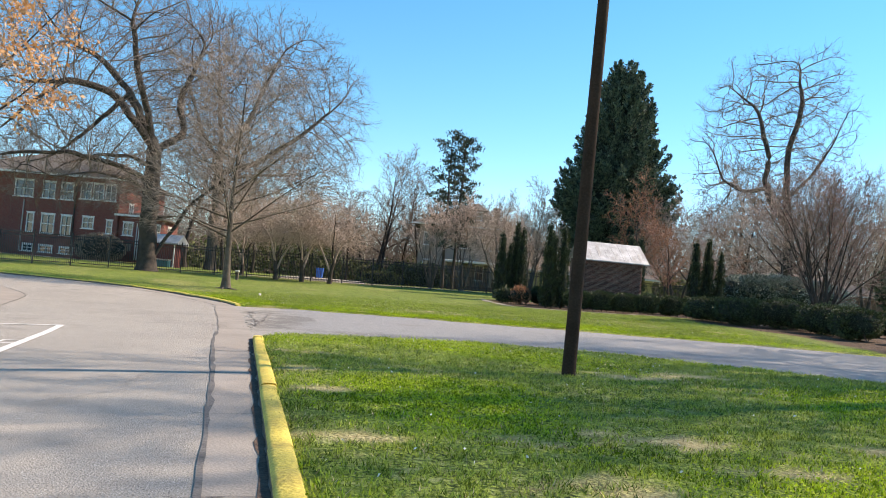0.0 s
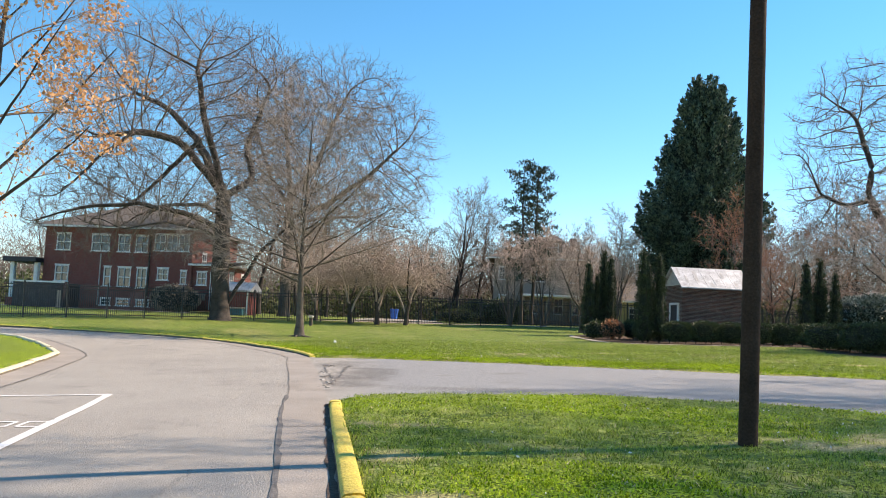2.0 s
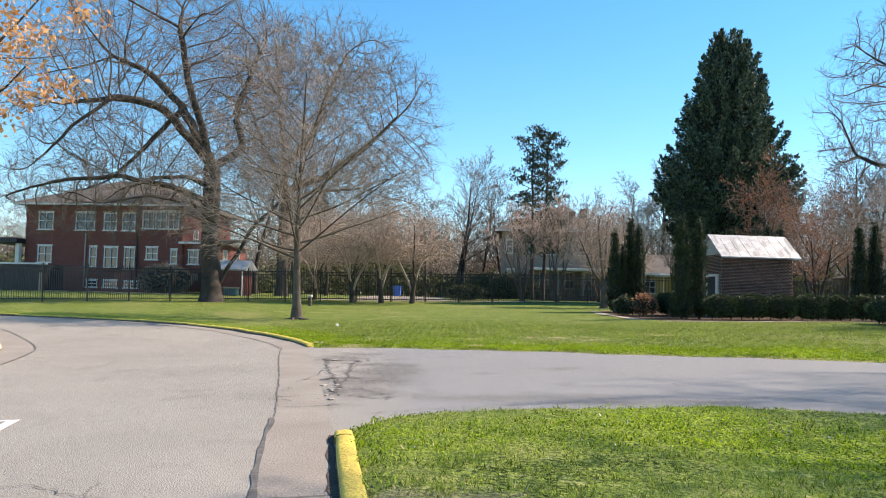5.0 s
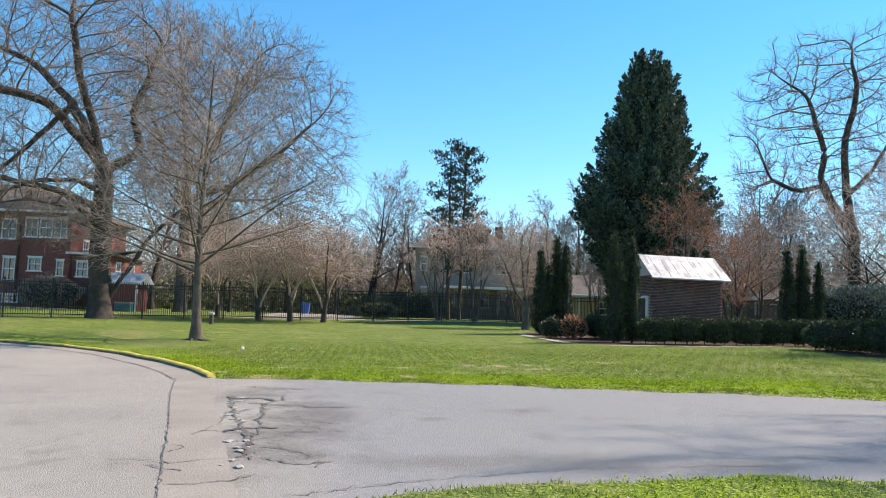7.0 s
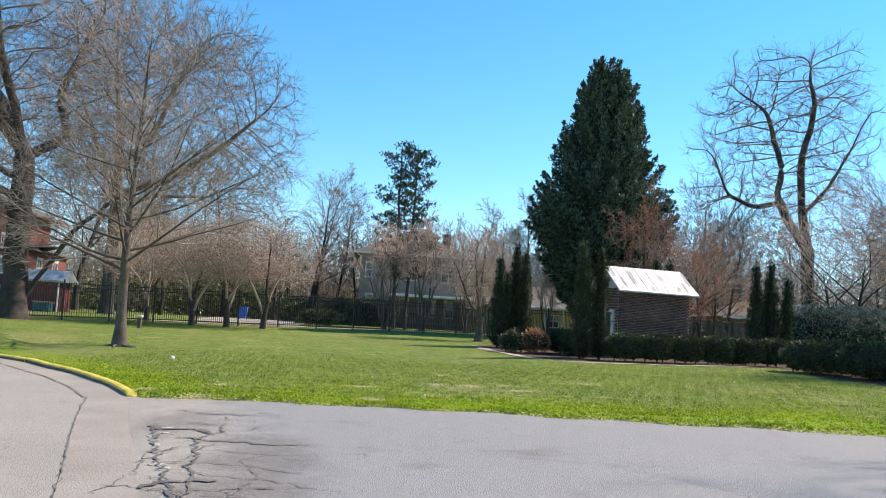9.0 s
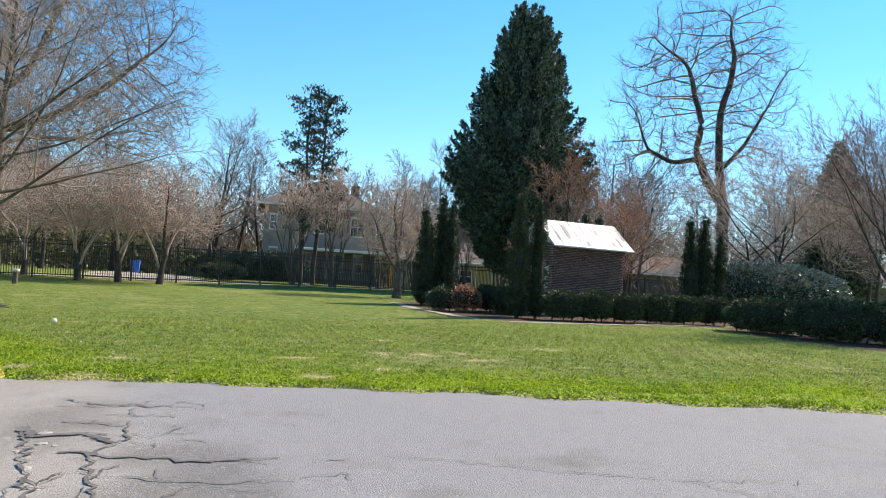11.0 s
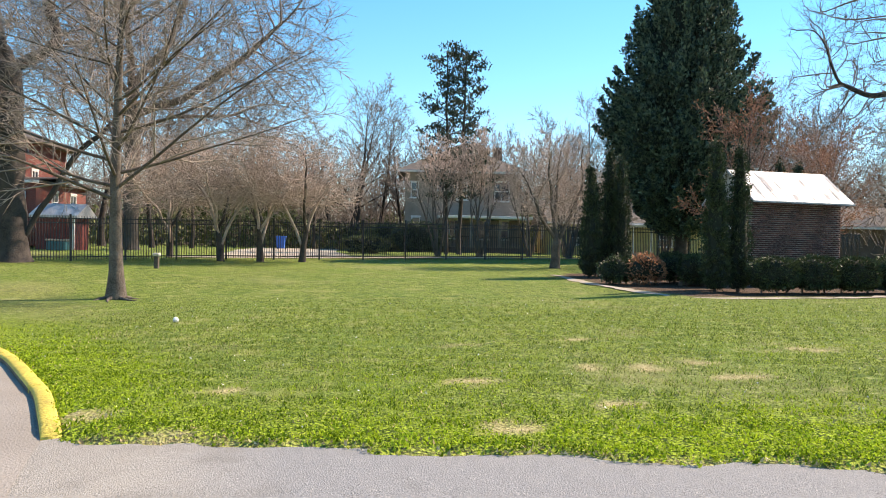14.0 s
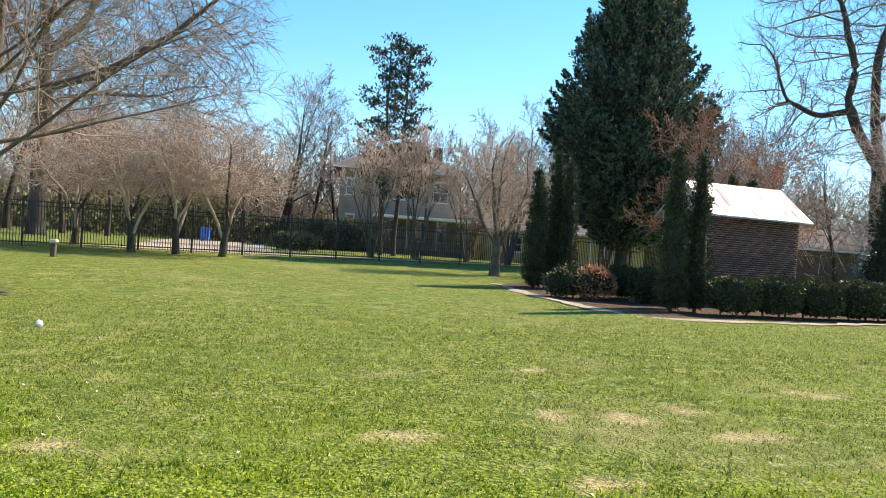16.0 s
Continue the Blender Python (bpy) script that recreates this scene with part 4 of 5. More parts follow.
for k in range(36):
    row = k % 3
    spots.append((-78 + 170 * ((k * .618) % 1) + r2.normal(0, 1), (112, 126, 142)[row] + r2.normal(0, 4)))
for x, y in ((13.5, 97), (17.5, 103), (21, 96), (25.5, 101), (-8.5, 101), (-13, 98), (34, 98), (5.5, 105), (9.5, 104), (-4.5, 104), (-17, 100), (.8, 106), (-10.5, 104)):
    spots.append((x + r3.normal(0, .6), y + r3.normal(0, 1)))
for k, (x, y) in enumerate(spots):
    t = woods[k] if k < 3 else copy_thing(woods[k % 3], Matrix())
    t["group"] = "woods beyond the fence"
    stand(t, x, y, float(r2.uniform(0, 360)), float(r2.uniform(.72, 1.12)) * (.9 if y < 105 else .86 if -24 < x < 22 else 1.1), .1)


# ---- evergreens ----
def evergreen(seed, height, radius, n, size, material, label, trunk=.2, base=.0, power=.9, lobes=7, ragged=.18, category="tree", core=.72, spires=1):
    """A dense conical evergreen: a trunk, an inner body coloured as inner shade and thousands of small sprays with an
    uneven outline.
    """
    r = np.random.default_rng(seed)
    top = holder("evergreen", Matrix(), label, category)
    z = np.linspace(-.1, height * .9, 8)
    line = np.stack([np.zeros(8), np.zeros(8), z], 1)[None]
    tv, tf = tubes(line, (trunk * np.linspace(1, .2, 8))[None], 8)
    np_part("trunk", tv, tf, M_BARK_DARK, top, smooth=True)
    ph = r.uniform(0, 6.28, (lobes, 3))

    def outline(u, a):
        base_r = radius * np.minimum((1 - u) ** power * 1.12, 1.0) * np.minimum(1, .55 + u * 5)
        bump = sum(np.sin(a * (k + 1) + ph[k, 0] + u * (6 + 3 * k)) * np.cos(u * (9 + 5 * k) + ph[k, 1]) for k in range(lobes)) / lobes
        return base_r * (1 + ragged * 2.2 * bump)
    U, A = np.meshgrid(np.linspace(0, .97, 26), np.linspace(0, 2 * math.pi, 25)[:-1], indexing="ij")
    rr = outline(U, A) * core
    v = np.stack([rr * np.cos(A), rr * np.sin(A), base + U * (height - base)], -1).reshape(-1, 3)
    idx = np.arange(26 * 24).reshape(26, 24)
    nx = np.roll(idx, -1, axis=1)
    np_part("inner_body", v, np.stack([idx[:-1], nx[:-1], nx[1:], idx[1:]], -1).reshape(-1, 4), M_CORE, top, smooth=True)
    m = n // 14
    u = 1 - np.sqrt(r.uniform(0, 1, m)) * .995
    u = np.where(r.uniform(size=m) < .18, r.uniform(.5, 1, m), u)
    a = r.uniform(0, 6.28, m)
    q = outline(u, a) * r.uniform(.78, 1.06, m)
    C = np.stack([q * np.cos(a), q * np.sin(a), base + u * (height - base)], 1)
    out = unit(np.stack([np.cos(a), np.sin(a), np.full(m, 1.3)], 1))
    # each spray: leaves strewn along a short upward-bent axis
    C = np.repeat(C, 14, axis=0)
    out = np.repeat(out, 14, axis=0)
    C = C + out * r.uniform(-.4, 1.0, (len(C), 1)) * size * 2.2 + r.normal(0, size * .9, C.shape)
    v, f = leaf_quads(r, C, size, out, 1.5)
    np_part("foliage", v, f, material, top)
    return top


def plumed_conifer(seed, profile, trunk, boughs, per, size, material, label):
    """A dense conifer of many upswept plumes on a trunk; profile: rows of height and radius."""
    r = np.random.default_rng(seed)
    zs, rs = np.array(profile, float).T
    top = holder("evergreen", Matrix(), label, "tree")
    line = np.stack([np.zeros(9), np.zeros(9), np.linspace(-.15, zs[-1] * .93, 9)], 1)[None]
    tv, tf = tubes(line, (trunk * np.linspace(1, .12, 9))[None], 9)
    np_part("trunk", tv, tf, M_BARK_DARK, top, smooth=True)
    U, A = np.meshgrid(np.linspace(zs[0] + .6, zs[-1] - 1.2, 24), np.linspace(0, 2 * math.pi, 25)[:-1], indexing="ij")
    q = np.interp(U, zs, rs) * (.6 + .07 * np.sin(A * 3 + U * 1.3) + .06 * np.sin(A * 7 - U * 2.1))
    idx = np.arange(24 * 24).reshape(24, 24)
    nx = np.roll(idx, -1, axis=1)
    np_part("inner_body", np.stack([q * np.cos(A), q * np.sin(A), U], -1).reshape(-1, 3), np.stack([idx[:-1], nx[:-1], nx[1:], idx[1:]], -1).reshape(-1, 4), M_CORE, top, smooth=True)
    grid_z = np.linspace(zs[0], zs[-1], 200)
    weight = np.interp(grid_z, zs, rs) + .25
    z = r.choice(grid_z, boughs, p=weight / weight.sum()) + r.uniform(-.1, .1, boughs)
    a = r.uniform(0, 6.28, boughs)
    R = np.interp(z, zs, rs)
    long = np.clip(.9 + .55 * R, .8, 3.2) * r.uniform(.7, 1.3, boughs)
    out = np.stack([np.cos(a), np.sin(a), np.zeros(boughs)], 1)
    rise = np.clip((z - zs[0]) / (zs[-1] - zs[0]), 0, 1)
    way = unit(out * (1.0 - .62 * rise)[:, None] + np.array([0, 0, 1.0]) * (.42 + .9 * rise)[:, None])
    tip = out * (R * r.uniform(.82, 1.1, boughs))[:, None]
    tip[:, 2] = z
    u = r.beta(1.3, 1.0, (boughs, per))
    wide = (.34 + .1 * R)[:, None] * (1.02 - u) ** .7
    C = (tip - way * (long * .75)[:, None])[:, None] + way[:, None] * (u * long[:, None])[..., None] + r.normal(0, 1, (boughs, per, 3)) * (wide * .55)[..., None]
    D = np.repeat(way[:, None], per, axis=1) * 1.2 + r.normal(0, .5, (boughs, per, 3))
    v, f = leaf_quads(r, C.reshape(-1, 3), size, D.reshape(-1, 3), 1.9)
    np_part("foliage", v, f, material, top)
    return top


stand(plumed_conifer(201, [(2.2, 2.0), (5, 3.6), (8.3, 4.6), (9.8, 4.4), (12, 3.55), (14.5, 2.85), (17, 2.3), (19, 1.85), (20.3, 1.2), (21.2, .3)], .45, 640, 190, .14, M_CONIFER,
                     "tall dense dark green conifer behind the brick shed"), 13.9, 72.0)
stand(evergreen(203, 13.0, 2.7, 18000, .15, M_CONIFER, "dark conifer among the trees on the far side", trunk=.3, base=1.0, power=.8, ragged=.3), 38.6, 70.0)
pillar = evergreen(211, 4.5, .31, 7000, .05, M_ARBOR, "slim dark columnar arborvitae with a pointed top", trunk=.06, base=.12, power=.5, ragged=.16, category="shrub", core=.8)
pillar["group"] = "columnar arborvitaes round the shed"
stand(pillar, 5.36, 44.3, 0, .985)
for x, y, t, s in ((6.16, 44.6, 70, .95), (5.75, 45.3, 160, .85), (3.28, 51.1, 30, .94), (4.19, 51.9, 120, 1.09), (4.52, 51.5, 250, 1.01), (3.85, 52.5, 300, .8),
                   (14.05, 48.1, 20, .95), (14.8, 48.3, 140, .98), (15.5, 48.2, 260, .83), (15.0, 48.9, 60, .8), (12.05, 53.0, 10, 1.02), (11.65, 53.8, 60, 1.06)):
    stand(copy_thing(pillar, Matrix()), x, y, t, s)


def pine(seed):
    """A thin pine: twin trunks with level tufts of needles towards the top."""
    r = np.random.default_rng(seed)
    top = holder("pine_tree", Matrix(), "thin tall pine with sparse level tufts of needles", "tree")
    lines = []
    for x, lean in ((-.5, -.01), (.55, .015)):
        z = np.linspace(-.1, 16.2, 12)
        lines.append(np.stack([x + lean * z * 1.2 + r.normal(0, .05, 12), r.normal(0, .05, 12), z], 1))
    lines = np.array(lines)
    tv, tf = tubes(lines, np.tile(.2 * np.linspace(1, .25, 12), (2, 1)), 8)
    P, D, L, R = children(r, lines, np.full(2, 16.), np.full(2, .2), .25, (46, .26, 74, 102, .24, .42, .32))
    limbs = lines_from(r, P, D, L, 5, .09, .03)
    lv, lf = tubes(limbs, R[:, None] * np.linspace(1, .3, 6)[None], 4)
    np_part("trunk", np.vstack([tv, lv]), np.vstack([tf, lf + len(tv)]), M_BARK_DARK, top, smooth=True)
    u = r.uniform(.3, 1.0, (len(limbs), 6))
    i = np.minimum((u * 5).astype(int), 4)
    C = limbs[np.arange(len(limbs))[:, None], i].reshape(-1, 3)
    C = np.repeat(C, 16, axis=0)
    C = C + r.normal(0, 1, C.shape) * np.array([.26, .26, .11])
    v, f = leaf_quads(r, C, .15, np.tile([0, 0, .6], (len(C), 1)), 1.8)
    np_part("foliage", v, f, M_PINE, top)
    return top


stand(pine(221), -.3, 81.0, 0, .92)


# ---- hedges and shrubs ----
def clipped(seed, length, depth, height, n, size, material, label, name="hedge", gap=.16, lumps=.07, roundness=2.6, group=""):
    """A clipped shrub along its own x: inner body coloured as inner shade, leaves all over, short stems below."""
    r = np.random.default_rng(seed)
    top = holder(name, Matrix(), label, "hedge" if name == "hedge" else "shrub", group)
    h = height - gap

    def surface(a, b):
        # a: round the length, b: elevation; a rounded box with lumps
        x, y, z = np.cos(b) * np.cos(a), np.cos(b) * np.sin(a), np.sin(b)
        k = (np.abs(x) ** roundness + np.abs(y) ** roundness + np.abs(z) ** roundness) ** (-1 / roundness)
        p = np.stack([x * k * length / 2, y * k * depth / 2, z * k * h / 2], -1)
        f = lumps * (np.sin(p[..., 0] * 4.1 + seed) * np.sin(p[..., 1] * 5 + 1) + .7 * np.sin(p[..., 0] * 9 + p[..., 2] * 7))
        return p * (1 + f[..., None] * .8) + np.array([0, 0, gap + h / 2]), unit(np.stack([x, y, z], -1))
    B, A = np.meshgrid(np.linspace(-1.5, 1.5, 14), np.linspace(0, 2 * math.pi, 41)[:-1], indexing="ij")
    p, _ = surface(A, B)
    c = np.array([0, 0, gap + h / 2])
    p = c + (p - c) * np.array([.97, .9, .9])
    idx = np.arange(14 * 40).reshape(14, 40)
    nx = np.roll(idx, -1, axis=1)
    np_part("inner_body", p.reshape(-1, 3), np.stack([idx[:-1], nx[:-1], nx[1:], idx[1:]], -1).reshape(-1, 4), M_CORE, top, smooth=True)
    # even spread: pick on the box faces and push outwards
    box_p = r.uniform(-1, 1, (n, 3))
    ax = r.choice(3, n, p=np.array([depth * h, length * h, length * depth]) / (depth * h + length * h + length * depth))
    box_p[np.arange(n), ax] = np.where(r.uniform(size=n) < .5, -1, 1)
    a, b = np.arctan2(box_p[:, 1], box_p[:, 0]), np.arctan2(box_p[:, 2], np.hypot(box_p[:, 0], box_p[:, 1]))
    q, out = surface(a, b)
    q = q + r.normal(0, size * .55, q.shape)
    v, f = leaf_quads(r, q, size, out, 1.4)
    np_part("foliage", v, f, material, top)
    m = max(3, int(length / .55))
    sx = np.linspace(-length / 2 + .25, length / 2 - .25, m)
    line = np.stack([np.stack([sx + r.normal(0, .05, m), r.normal(0, .12, m), np.full(m, -.12)], 1), np.stack([sx + r.normal(0, .1, m), r.normal(0, .15, m), np.full(m, gap + .25)], 1)], 1)
    for q in line:
        sv, sf = tubes(q[None], np.full((1, 2), .028), 5)
        np_part("stem", sv, sf, M_BARK_GREY, top)
    return top


def along(ob, x, y, turn):
    z = float(lawn_height(np.array([x]), np.array([y]))[0])
    ob.matrix_basis = pose(x, y, z, 0, 0, turn)
    return ob


# hedge before the shed, plant by plant
for k in range(6):
    x = 6.9 + 1.22 * k
    along(clipped(300 + k, 1.34, .95, 1.0 + .03 * (k % 2), 4200, .05, M_BOX, "low clipped dark boxwood hedge plant before the brick shed", group="hedge before the shed"), x, 43.9 + .1 * k, 4)
for k in range(2):
    along(clipped(310 + k, 1.5, 1.0, .98, 4200, .05, M_BOX, "low clipped dark boxwood hedge plant beside the shed", group="hedge beside the shed"), 5.5 + .35 * k, 48.4 - 1.2 * k, 65)
# large rounded hedge masses by the right-hand beds
for k, (x, y, ln, tn, h) in enumerate(((12.6, 40.6, 2.6, -58, 1.05), (13.3, 38.4, 2.4, -50, 1.15), (14.6, 37.2, 2.6, -20, 1.2), (15.3, 34.6, 2.4, -66, 1.15), (15.0, 31.9, 2.3, -95, 1.1), (16.6, 29.6, 2.6, -60, 1.25), (17.5, 36.9, 2.4, -10, 1.05), (19.5, 36.0, 2.4, -20, 1.0), (21.5, 40.6, 3, 0, 1.1), (20.4, 43.8, 3, 10, 1.1))):
    along(clipped(320 + k, ln, 1.5, h, 6000, .055, M_BOX, "broad rounded clipped evergreen hedge mound by the bed", gap=.1, roundness=2.3, lumps=.1, group="hedge mounds by the bed"), x, y, tn)
along(clipped(340, 9.2, 4.6, 2.75, 26000, .085, M_GLOSSY_GLINT, "large glossy-leaved evergreen shrub with sun glints painted as pale leaves", name="shrub", gap=.1, roundness=2.0, lumps=.07), 20.4, 52.0, 8)
along(clipped(341, 1.3, 1.2, .9, 1500, .07, M_GLOSSY_GLINT, "small glossy shrub beside the brick shed", name="shrub", gap=.06, roundness=2.0), 12.3, 46.2, 0)
along(clipped(342, 1.05, .9, .95, 1100, .075, M_RUSSET_LEAF, "reddish-brown nandina shrub among the arborvitaes", name="shrub", gap=.15, roundness=1.9, lumps=.2), 4.35, 47.3, 0)
along(clipped(343, 1.1, 1.0, .85, 1300, .07, M_BOX, "small green shrub among the arborvitaes", name="shrub", gap=.1, roundness=1.9, lumps=.2), 3.55, 47.9, 0)
along(clipped(344, 4.2, 3.0, 2.3, 5000, .12, M_SHRUB, "round twiggy brown shrub against the brick house", name="shrub", gap=.1, roundness=2.0, lumps=.1), -31.3, 73.2, 0)
along(clipped(345, 3.0, 2.4, 2.3, 5000, .13, M_OLIVE, "olive shrub at the corner of the grey house", name="shrub", gap=.1, roundness=2.0, lumps=.15), -5.6, 91.5, 0)

along(clipped(346, 4.6, 2.2, 2.4, 5000, .13, M_BOX, "dark evergreen bush at the corner of the grey house", name="shrub", gap=.1, roundness=2.2, lumps=.15), -2.6, 89.0, 0)
along(clipped(347, 3.2, 1.8, 1.2, 2600, .1, M_OLIVE, "low olive bush along the gravel drive", name="shrub", gap=.1, roundness=2.0, lumps=.2), -6.6, 80.0, 20)
# undergrowth before the woods
und = np.random.default_rng(88)
n_u = 56000
ux, uy = und.uniform(-80, 75, n_u), und.uniform(97, 128, n_u)
hmax = 3.0 + 1.8 * wave(ux, uy, .22, 41)
uz = ground_z(ux, uy) + .06 + np.clip(hmax, .3, 5) * und.uniform(0, 1, n_u) ** .8
v, f = leaf_quads(und, np.stack([ux, uy, uz], 1), .36)
tagged(np_part("undergrowth", v, f, M_OLIVE), "olive and brown undergrowth at the edge of the woods", "undergrowth", kind="stuff")

# ---- buildings ----
def wall_panel(name, parent, material, length, height, thick, holes, m, label=""):
    """A wall along x with real openings: holes are x0, x1, z0, z1."""
    xs = sorted({0, length, *(h[0] for h in holes), *(h[1] for h in holes)})
    zs = sorted({0, height, *(h[2] for h in holes), *(h[3] for h in holes)})
    bm = bmesh.new()
    for x0, x1 in zip(xs, xs[1:]):
        z0 = None
        for a, b in zip(zs, zs[1:]):
            cut = any(h[0] - 1e-6 <= x0 and x1 <= h[1] + 1e-6 and h[2] - 1e-6 <= a and b <= h[3] + 1e-6 for h in holes)
            if not cut:
                box(bm, x0, x1, 0, thick, a, b)
    bmesh.ops.remove_doubles(bm, verts=bm.verts, dist=1e-4)
    ob = part(name, bm, material, parent, label)
    ob.matrix_basis = m
    return ob


def window(parent, m, w, h, thick=.2, sash=True, shut=None, glass=None):
    """A white sash window set in an opening w by h, whose lower left corner is at m; y points into the wall."""
    t = .09
    bars = [(t, w / 2 - .02), (w / 2 + .02, w - t)] if sash and w > .9 else [(t, w - t)]
    lights = [(.06, h / 2 - .035), (h / 2 + .035, h - t)] if sash else [(.06, h - t)]
    fr = wall_panel("window", parent, M_WHITE, w, h, thick * .5, [(a, b, c, e) for a, b in bars for c, e in lights], m @ pose(0, -.04, 0), "white-painted window frame")
    part("sill", one_box(-.1, w + .1, -.06, .02, -.08, -.002), M_WHITE, fr)
    part("lintel", one_box(-.06, w + .06, -.02, .03, h + .002, h + .1), M_WHITE, fr)
    part("pane", one_box(t - .01, w - t + .01, thick * .52, thick * .6, .04, h - t + .01), glass or M_GLASS, fr)
    return fr


def hip_roof(parent, x0, x1, y0, y1, z, rise, over, material, gable=False):
    bm = bmesh.new()
    x0, x1, y0, y1 = x0 - over, x1 + over, y0 - over, y1 + over
    ym, k = (y0 + y1) / 2, 0 if gable else (y1 - y0) / 2
    c = [bm.verts.new(p) for p in ((x0, y0, z), (x1, y0, z), (x1, y1, z), (x0, y1, z), (x0 + k, ym, z + rise), (x1 - k, ym, z + rise))]
    lo = [bm.verts.new((v.co.x, v.co.y, z - .14)) for v in c[:4]]
    for f in ((0, 1, 5, 4), (2, 3, 4, 5), (1, 2, 5), (3, 0, 4)):
        bm.faces.new([c[i] for i in f])
    for i in range(4):
        j = (i + 1) % 4
        bm.faces.new((c[j], c[i], lo[i], lo[j]))
    bm.faces.new(lo[::-1])
    return part("roof", bm, material, parent)


def house(label, origin, w, d, h, wall_mat, holes, rise, roof_mat=None, over=.5, gable=False, panes=None):
    """A house with its front along x at the origin; holes are the windows of the front, x0, x1, z0, z1."""
    top = holder("house", pose(*origin), label, "house")
    wall_panel("wall", top, wall_mat, w, h, .25, holes, Matrix())
    wall_panel("wall", top, wall_mat, w, h, .25, [], pose(w, d, 0, 0, 0, 180))
    wall_panel("wall", top, wall_mat, d - .5, h, .25, [(2, 3, h * .55, h * .55 + 1.4)], pose(0, d - .25, 0, 0, 0, -90))
    wall_panel("wall", top, wall_mat, d - .5, h, .25, [(2, 3, h * .55, h * .55 + 1.4), (5, 6, h * .55, h * .55 + 1.4)], pose(w, .25, 0, 0, 0, 90))
    window(top, pose(w, 2.25, h * .55, 0, 0, 90), 1, 1.4)
    window(top, pose(w, 5.25, h * .55, 0, 0, 90), 1, 1.4)
    window(top, pose(0, d - 2.25, h * .55, 0, 0, -90), 1, 1.4)
    for x0, x1, z0, z1 in holes:
        window(top, pose(x0, 0, z0), x1 - x0, z1 - z0)
    part("ceiling_slab", one_box(.25, w - .25, .25, d - .25, h - .2, h - .05), M_DARKROOM, top)
    hip_roof(top, 0, w, 0, d, h + .14, rise, over, roof_mat or M_SHINGLE, gable)
    part("eave_trim", one_box(-over, w + over, -over - .03, -over - .002, h - .06, h + .12), M_WHITE, top)
    return top


def at(x, y):
    return float(lawn_height(np.array([x]), np.array([y]))[0])


bz = 1.5
up = [(-43.46, -42.06), (-40.0, -38.2), (-37.4, -36.2), (-35.7, -34.5)]
lo_w = [(-43.4, -42.06, 3.35, 4.83), (-38.6, -37.9, 3.03, 4.81), (-37.24, -35.97, 3.0, 4.8), (-35.4, -34.4, 2.96, 4.8), (-33.43, -32.35, 3.77, 4.84), (-31.2, -30.6, 3.44, 4.68)]
base_w = [(-38.75, -37.75, 1.28, 1.9), (-37.2, -35.9, 1.28, 1.9), (-35.3, -34.0, 1.28, 1.85)]
allw = [(a, b, 6.25, 7.78) for a, b in up] + [(-33.87 + 1.15 * k, -32.82 + 1.15 * k, 6.45, 7.95) for k in range(3)] + lo_w + base_w
brick_house = house("two-storey red brick house with white sash windows", (-45.2, 75, bz - .1), 14.4, 11, 7.35, M_BRICK,
                    [(a + 44.6, b + 44.6, c - 1.05, e - 1.05) for a, b, c, e in allw], 2.8, over=.8)
part("belt_course", one_box(0, 14.4, -.05, -.004, 4.8, 4.92), M_BRICK, brick_house)
part("plinth", one_box(-.06, 14.46, -.07, -.004, -.7, .15), M_BRICK, brick_house)
part("downpipe", one_box(5.6, 5.68, -.12, -.03, .2, 4.9), M_STONE, brick_house)
part("downpipe", one_box(10.3, 10.42, -.14, -.03, .2, 7.2), M_BARK_DARK, brick_house)
wing = house("single-storey red brick wing with a shallow roof", (-30.75, 75.3, bz - .1), 2.6, 8, 4.2, M_BRICK, [(.4, 1.35, 2.4, 3.6)], .5, over=.35)
part("meter_box", one_box(1.0, 1.35, -.16, -.01, 1.0, 1.6), M_SIDING, wing)
for x in (1.7, 1.9):
    part("conduit", one_box(x, x + .06, -.1, -.02, .2, 3.6), M_WHITE, wing)
porch = holder("porch", pose(-48.2, 74.2, bz), "white columned side porch with a dark flat roof", "porch")
part("porch_floor", one_box(0, 2.9, 0, 6, -.6, .5), M_BRICK, porch)
for x, y in ((.15, .15), (2.5, .15), (.15, 5.6)):
    part("column", one_box(x, x + .4, y, y + .4, .5, 3.8, .04), M_WHITE, porch)
part("porch_roof", one_box(-.3, 3.0, -.4, 6.2, 3.8, 4.25, .05), M_DUMP, porch)
part("railing", one_box(.55, 2.5, .25, .35, .6, 1.4, .02), M_WHITE, porch)
encl = holder("bin_enclosure", pose(-45.2, 70.9, at(-43, 71)), "dark panelled bin enclosure with a pale top rail", "enclosure")
for k in range(8):
    part("panel", one_box(k * .58, k * .58 + .55, 0, .06, 0, 2.15), M_DUMP, encl)
part("top_rail", one_box(-.1, 4.75, -.06, .14, 2.15, 2.29), M_WHITE, encl)
part("side_panel", one_box(4.6, 4.68, .06, 2.6, 0, 2.15), M_DUMP, encl)
part("gate_post", one_box(4.2, 4.6, -.1, -.02, 0, 1.5), M_SIDING, encl)

gh = 1.5
grey = house("two-storey grey house with a hipped roof and dormer", (-4.0, 93, gh - .1), 10.4, 10, 7.2, M_SIDING,
             [(2.85, 3.6, 4.9, 6.3), (4.6, 5.6, 4.8, 6.4), (8.0, 9.4, 4.75, 6.5), (.5, 1.2, 4.9, 6.3), (.6, 1.4, 1.6, 3.2), (4.0, 5.0, 1.3, 3.0), (6.6, 7.6, 1.3, 3.0), (8.6, 9.4, 1.3, 3.0)], 3.0, over=.7)
